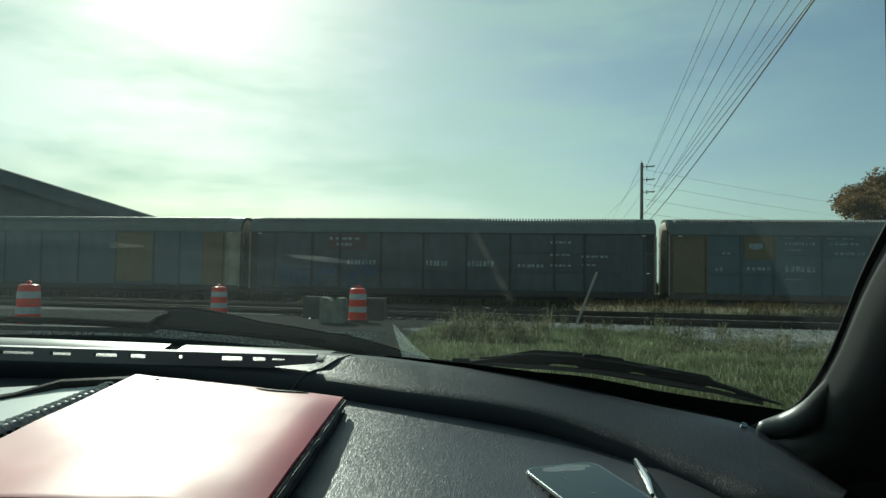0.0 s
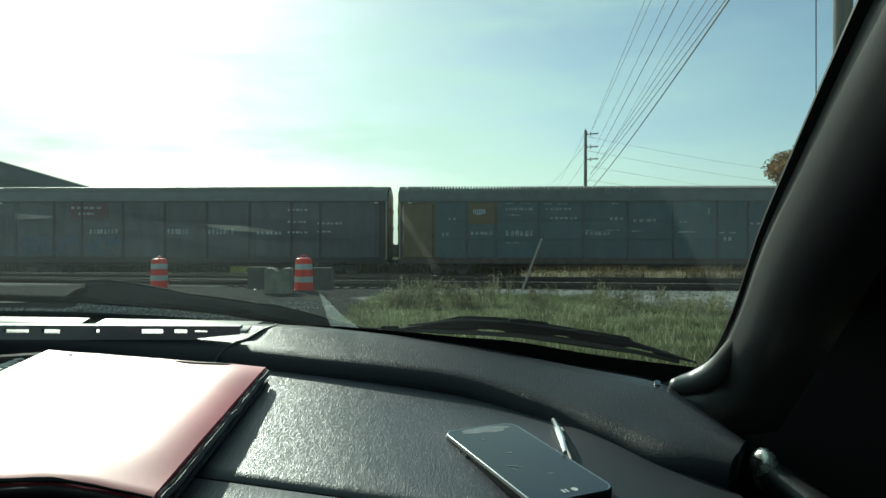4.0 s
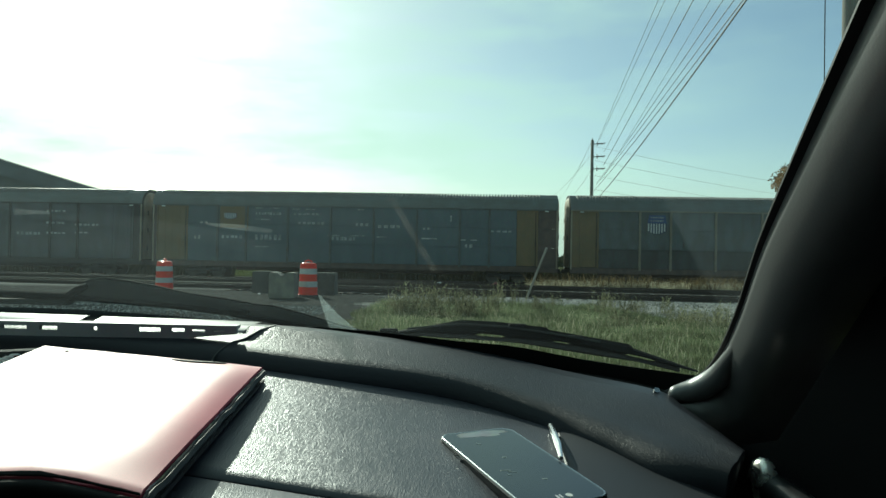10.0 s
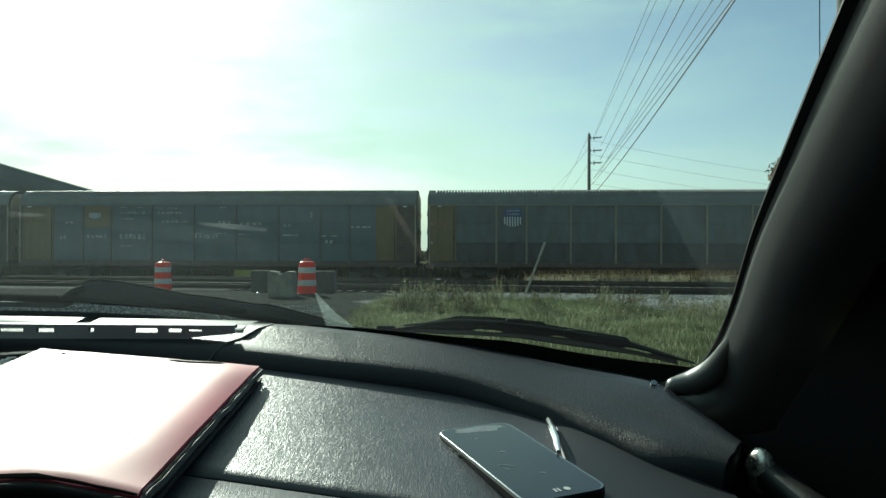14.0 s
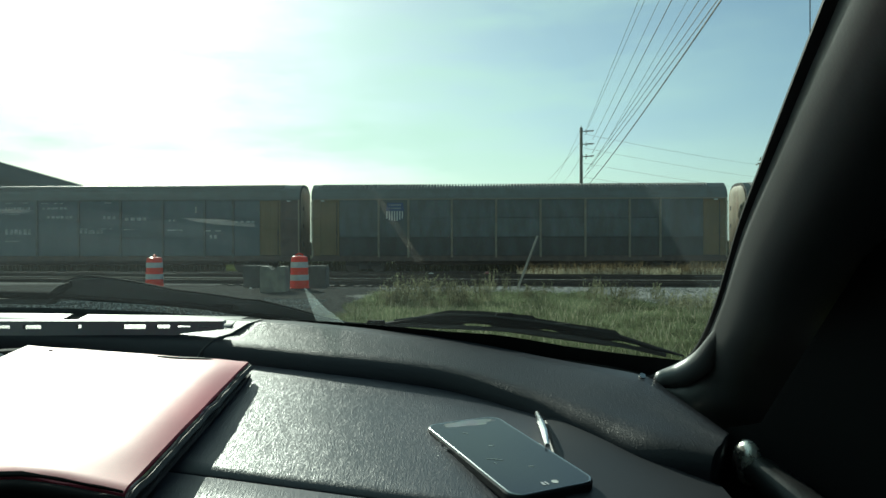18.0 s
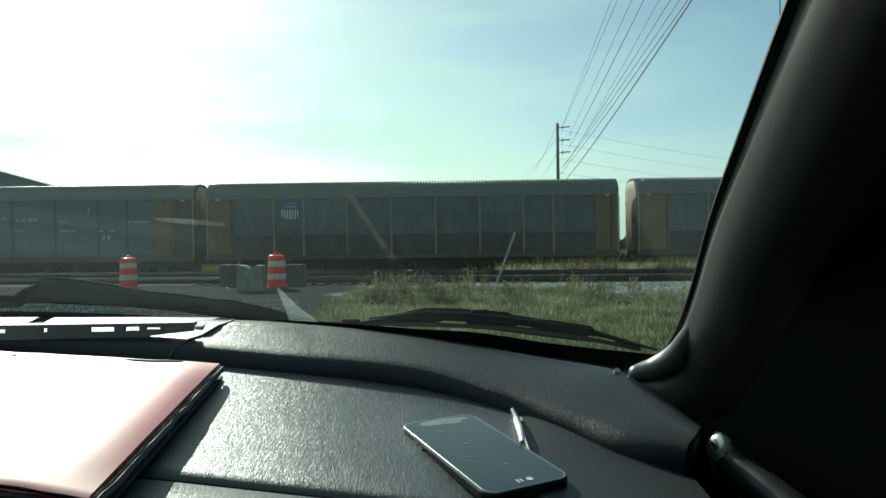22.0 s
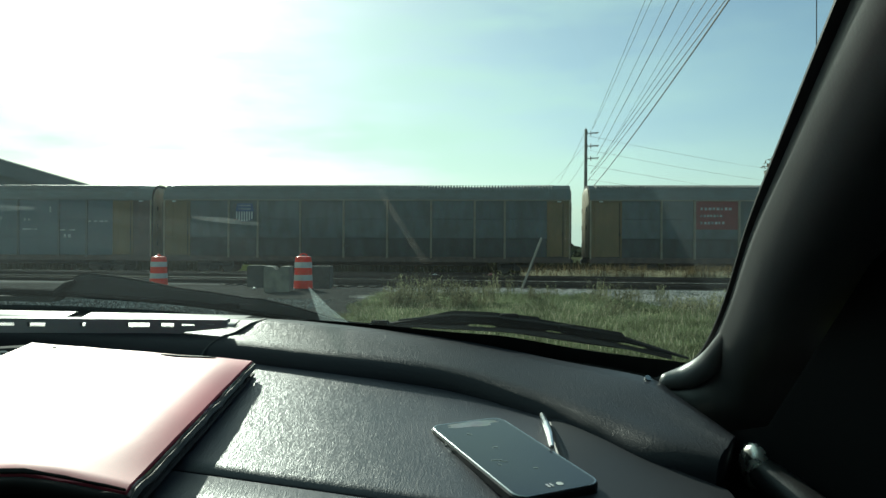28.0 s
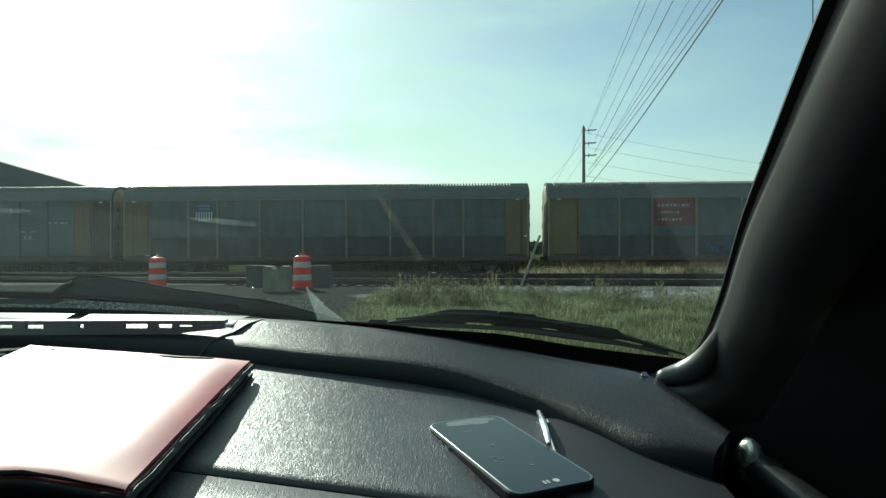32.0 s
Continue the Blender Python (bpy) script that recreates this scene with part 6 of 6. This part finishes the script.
# small hole in the cover, drawn as a thin dark disc
part("hole_disc", cyl_bm(on_folder(0.13, 0.035, 0.0), on_folder(0.13, 0.035, 0.0008), 0.0022, seg=10), M_BLACKEDGE, folder, "small dark disc drawn for a hole in the cover")
part("elastic_band", tube([on_folder(0.6 + 0.25 * k / 8, 0.03 + 0.012 * math.sin(k / 8 * 3.14), 0.0006) for k in range(9)], 0.0013, 5, [0.3, 0.8, 1, 1, 1, 1, 1, 0.8, 0.3]), M_BLACKEDGE, folder, "thin dark elastic band")

book = thing("spiral_notebook", "white spiral notebook lying open under the folder", "notebook")
NB = [(-0.80, 0.63, 1.062), (-0.475, 0.668, 1.085), (-0.52, 0.40, 1.045), (-0.84, 0.38, 1.035)]
for k, (up, m, nm) in enumerate(((0.0, M_PAPER, "page_block"), (-0.008, M_BLACKEDGE, "cover"))):
    bm = bmesh.new()
    bm.faces.new([bm.verts.new((x, y, z + up)) for x, y, z in NB])
    part(nm, solid(bm, 0.006), m, book)
coil = []
for i in range(280):
    t = i / 279
    p = np.array(NB[1]) * (1 - t) + np.array(NB[2]) * t
    a = t * 34 * 2 * math.pi
    coil.append((p[0] + 0.007 * math.cos(a), p[1] + 0.002 * math.cos(a), p[2] + 0.003 + 0.007 * math.sin(a)))
part("spiral_binding", tube(coil, 0.0013, 5), M_WIRE, book, "silver spiral binding")
pen = part("pen_strap", tube([(-0.60, 0.585, 1.072), (-0.56, 0.62, 1.078), (-0.53, 0.648, 1.088), (-0.46, 0.66, 1.092)], 0.006, 8), M_BLACKEDGE, None)
tagged(pen, "black strap lying across the open notebook", "strap")

px_, py_ = Vector((0.0735, -0.1336, -0.0155)).normalized(), Vector((0.0643, 0.0400, 0.0001))
pz_ = px_.cross(py_).normalized()
py_ = pz_.cross(px_)
PHONE_AT = Matrix.Translation(Vector((0.0273, 0.5524, 1.0301)) - pz_ * 0.0098) @ Matrix((px_, py_, pz_)).transposed().to_4x4()
phone = thing("mobile_phone", "black mobile phone in a dark case with a pale rim", "phone", at=PHONE_AT)
def rounded(w, h, r, z, n=6):
    pts = []
    for cx, cy, a0 in ((w / 2 - r, h / 2 - r, 0), (-w / 2 + r, h / 2 - r, 90), (-w / 2 + r, -h / 2 + r, 180), (w / 2 - r, -h / 2 + r, 270)):
        for i in range(n + 1):
            a = radians(a0 + 90 * i / n)
            pts.append((cx + r * math.cos(a), cy + r * math.sin(a), z))
    return pts
L0, W0 = 0.152, 0.077
part("case", loft([rounded(L0 - 0.006, W0 - 0.006, 0.010, 0), rounded(L0, W0, 0.012, 0.003), rounded(L0, W0, 0.012, 0.0085), rounded(L0 - 0.002, W0 - 0.002, 0.011, 0.0098)], closed=True, caps=True), M_CASE, phone, "dark rubber phone case", smooth=False)
part("rim", loft([rounded(L0 - 0.002, W0 - 0.002, 0.011, 0.0098), rounded(L0 - 0.003, W0 - 0.003, 0.0105, 0.0108), rounded(L0 - 0.0055, W0 - 0.0055, 0.0095, 0.0102)], closed=True), M_RIM, phone, "thin pale metal rim", smooth=True)
part("screen", loft([rounded(L0 - 0.005, W0 - 0.005, 0.0095, 0.0095), rounded(L0 - 0.005, W0 - 0.005, 0.0095, 0.0103)], closed=True, caps=True), M_SCREEN, phone, "dark glossy phone screen")
bm = bmesh.new()
bmesh.ops.create_circle(bm, cap_ends=True, segments=14, radius=0.0028, matrix=Matrix.Translation((L0 / 2 - 0.011, 0.005, 0.0106)))
box_bm(L0 / 2 - 0.0135, L0 / 2 - 0.0085, -0.003, -0.0015, 0.0104, 0.0107, 0, 1, bm)
box_bm(L0 / 2 - 0.0135, L0 / 2 - 0.0085, -0.0065, -0.0045, 0.0104, 0.0107, 0, 1, bm)
for x, y, l, w, a in ((-0.045, -0.012, 0.005, 0.0014, 40), (-0.012, -0.005, 0.004, 0.0016, 70), (0.012, -0.018, 0.009, 0.0009, 75), (0.016, -0.014, 0.007, 0.0008, 68), (0.035, 0.004, 0.004, 0.0014, 65), (0.02, -0.02, 0.003, 0.0012, 30)):
    part("screen_smear", box_bm(-l / 2, l / 2, -w / 2, w / 2, 0, 0.0002), M_SMEARSHEEN, phone, at=pose(x, y, 0.01032, 0, 0, a))
# bright reflection on the screen, painted as a ragged pale patch
sheen_bm = bmesh.new()
pts = []
for i in range(26):
    a = 2 * math.pi * i / 26
    k = 1 + 0.35 * noise.noise(Vector((math.cos(a) * 1.7, math.sin(a) * 1.7, 2.2))) + 0.18 * noise.noise(Vector((math.cos(a) * 5, math.sin(a) * 5, 0)))
    pts.append(sheen_bm.verts.new((-0.066 + 0.0065 * k * math.cos(a), 0.004 + 0.024 * k * math.sin(a), 0.01035)))
sheen_bm.faces.new(pts)
part("screen_sheen", sheen_bm, M_SMEARSHEEN, phone, "pale patch painted as a reflection near the screen's top")
part("maker_mark", bm, M_MARK, phone, "small pale printed mark")
for x in (-0.045, -0.034):
    part("volume_button", box_bm(x, x + 0.008, -W0 / 2 - 0.001, -W0 / 2 + 0.001, 0.0045, 0.0065), M_RIM, phone)


# ---- what moves ----
def motions():
    for c, off in zip(cars, (-83.3, -55.35, -27.3, 0.8, 29.32)):
        walk(c, [(t, pose(u + off, 43.7, -0.45)) for t, u in RIGHT_END])
    # the wheels roll with the way that the train has gone, at most 70 degrees from row to row
    ts, us = [t for t, u in RIGHT_END], [u for t, u in RIGHT_END]
    gone, turns = np.linspace(0, us[0] - us[-1], 125), []
    for g in gone:
        turns.append((float(np.interp(us[0] - g, us[::-1], ts[::-1])), -math.degrees(g / 0.42)))
    for wheel, x, y, half in WHEELS:
        sign = -1 if half else 1
        walk(wheel, [(t, pose(x, y, 0.42, 0, 0, half) @ pose(0, 0, 0, 0, sign * a, 0) @ pose(0, 0, -0.42)) for t, a in turns])


# where the third car's right end stands, second by second
RIGHT_END = ((0, 36.27), (1, 32.57), (2, 29.07), (3, 25.69), (3.5, 24.00), (5.5, 17.60), (6, 16.17), (7, 13.38), (8, 10.65), (9, 7.89), (10, 5.19), (11, 2.69), (12, 0.36),
             (13, -1.86), (14, -4.02), (14.5, -5.08), (16.5, -8.83), (17, -9.68), (18, -11.33), (19, -12.88), (20, -14.28), (21, -15.57), (22, -16.79), (23, -17.89), (24, -18.91),
             (25, -19.72), (25.5, -20.10), (27.5, -21.64), (28, -21.73), (29, -22.08), (30, -22.78), (31, -23.57), (32, -24.36))
motions()
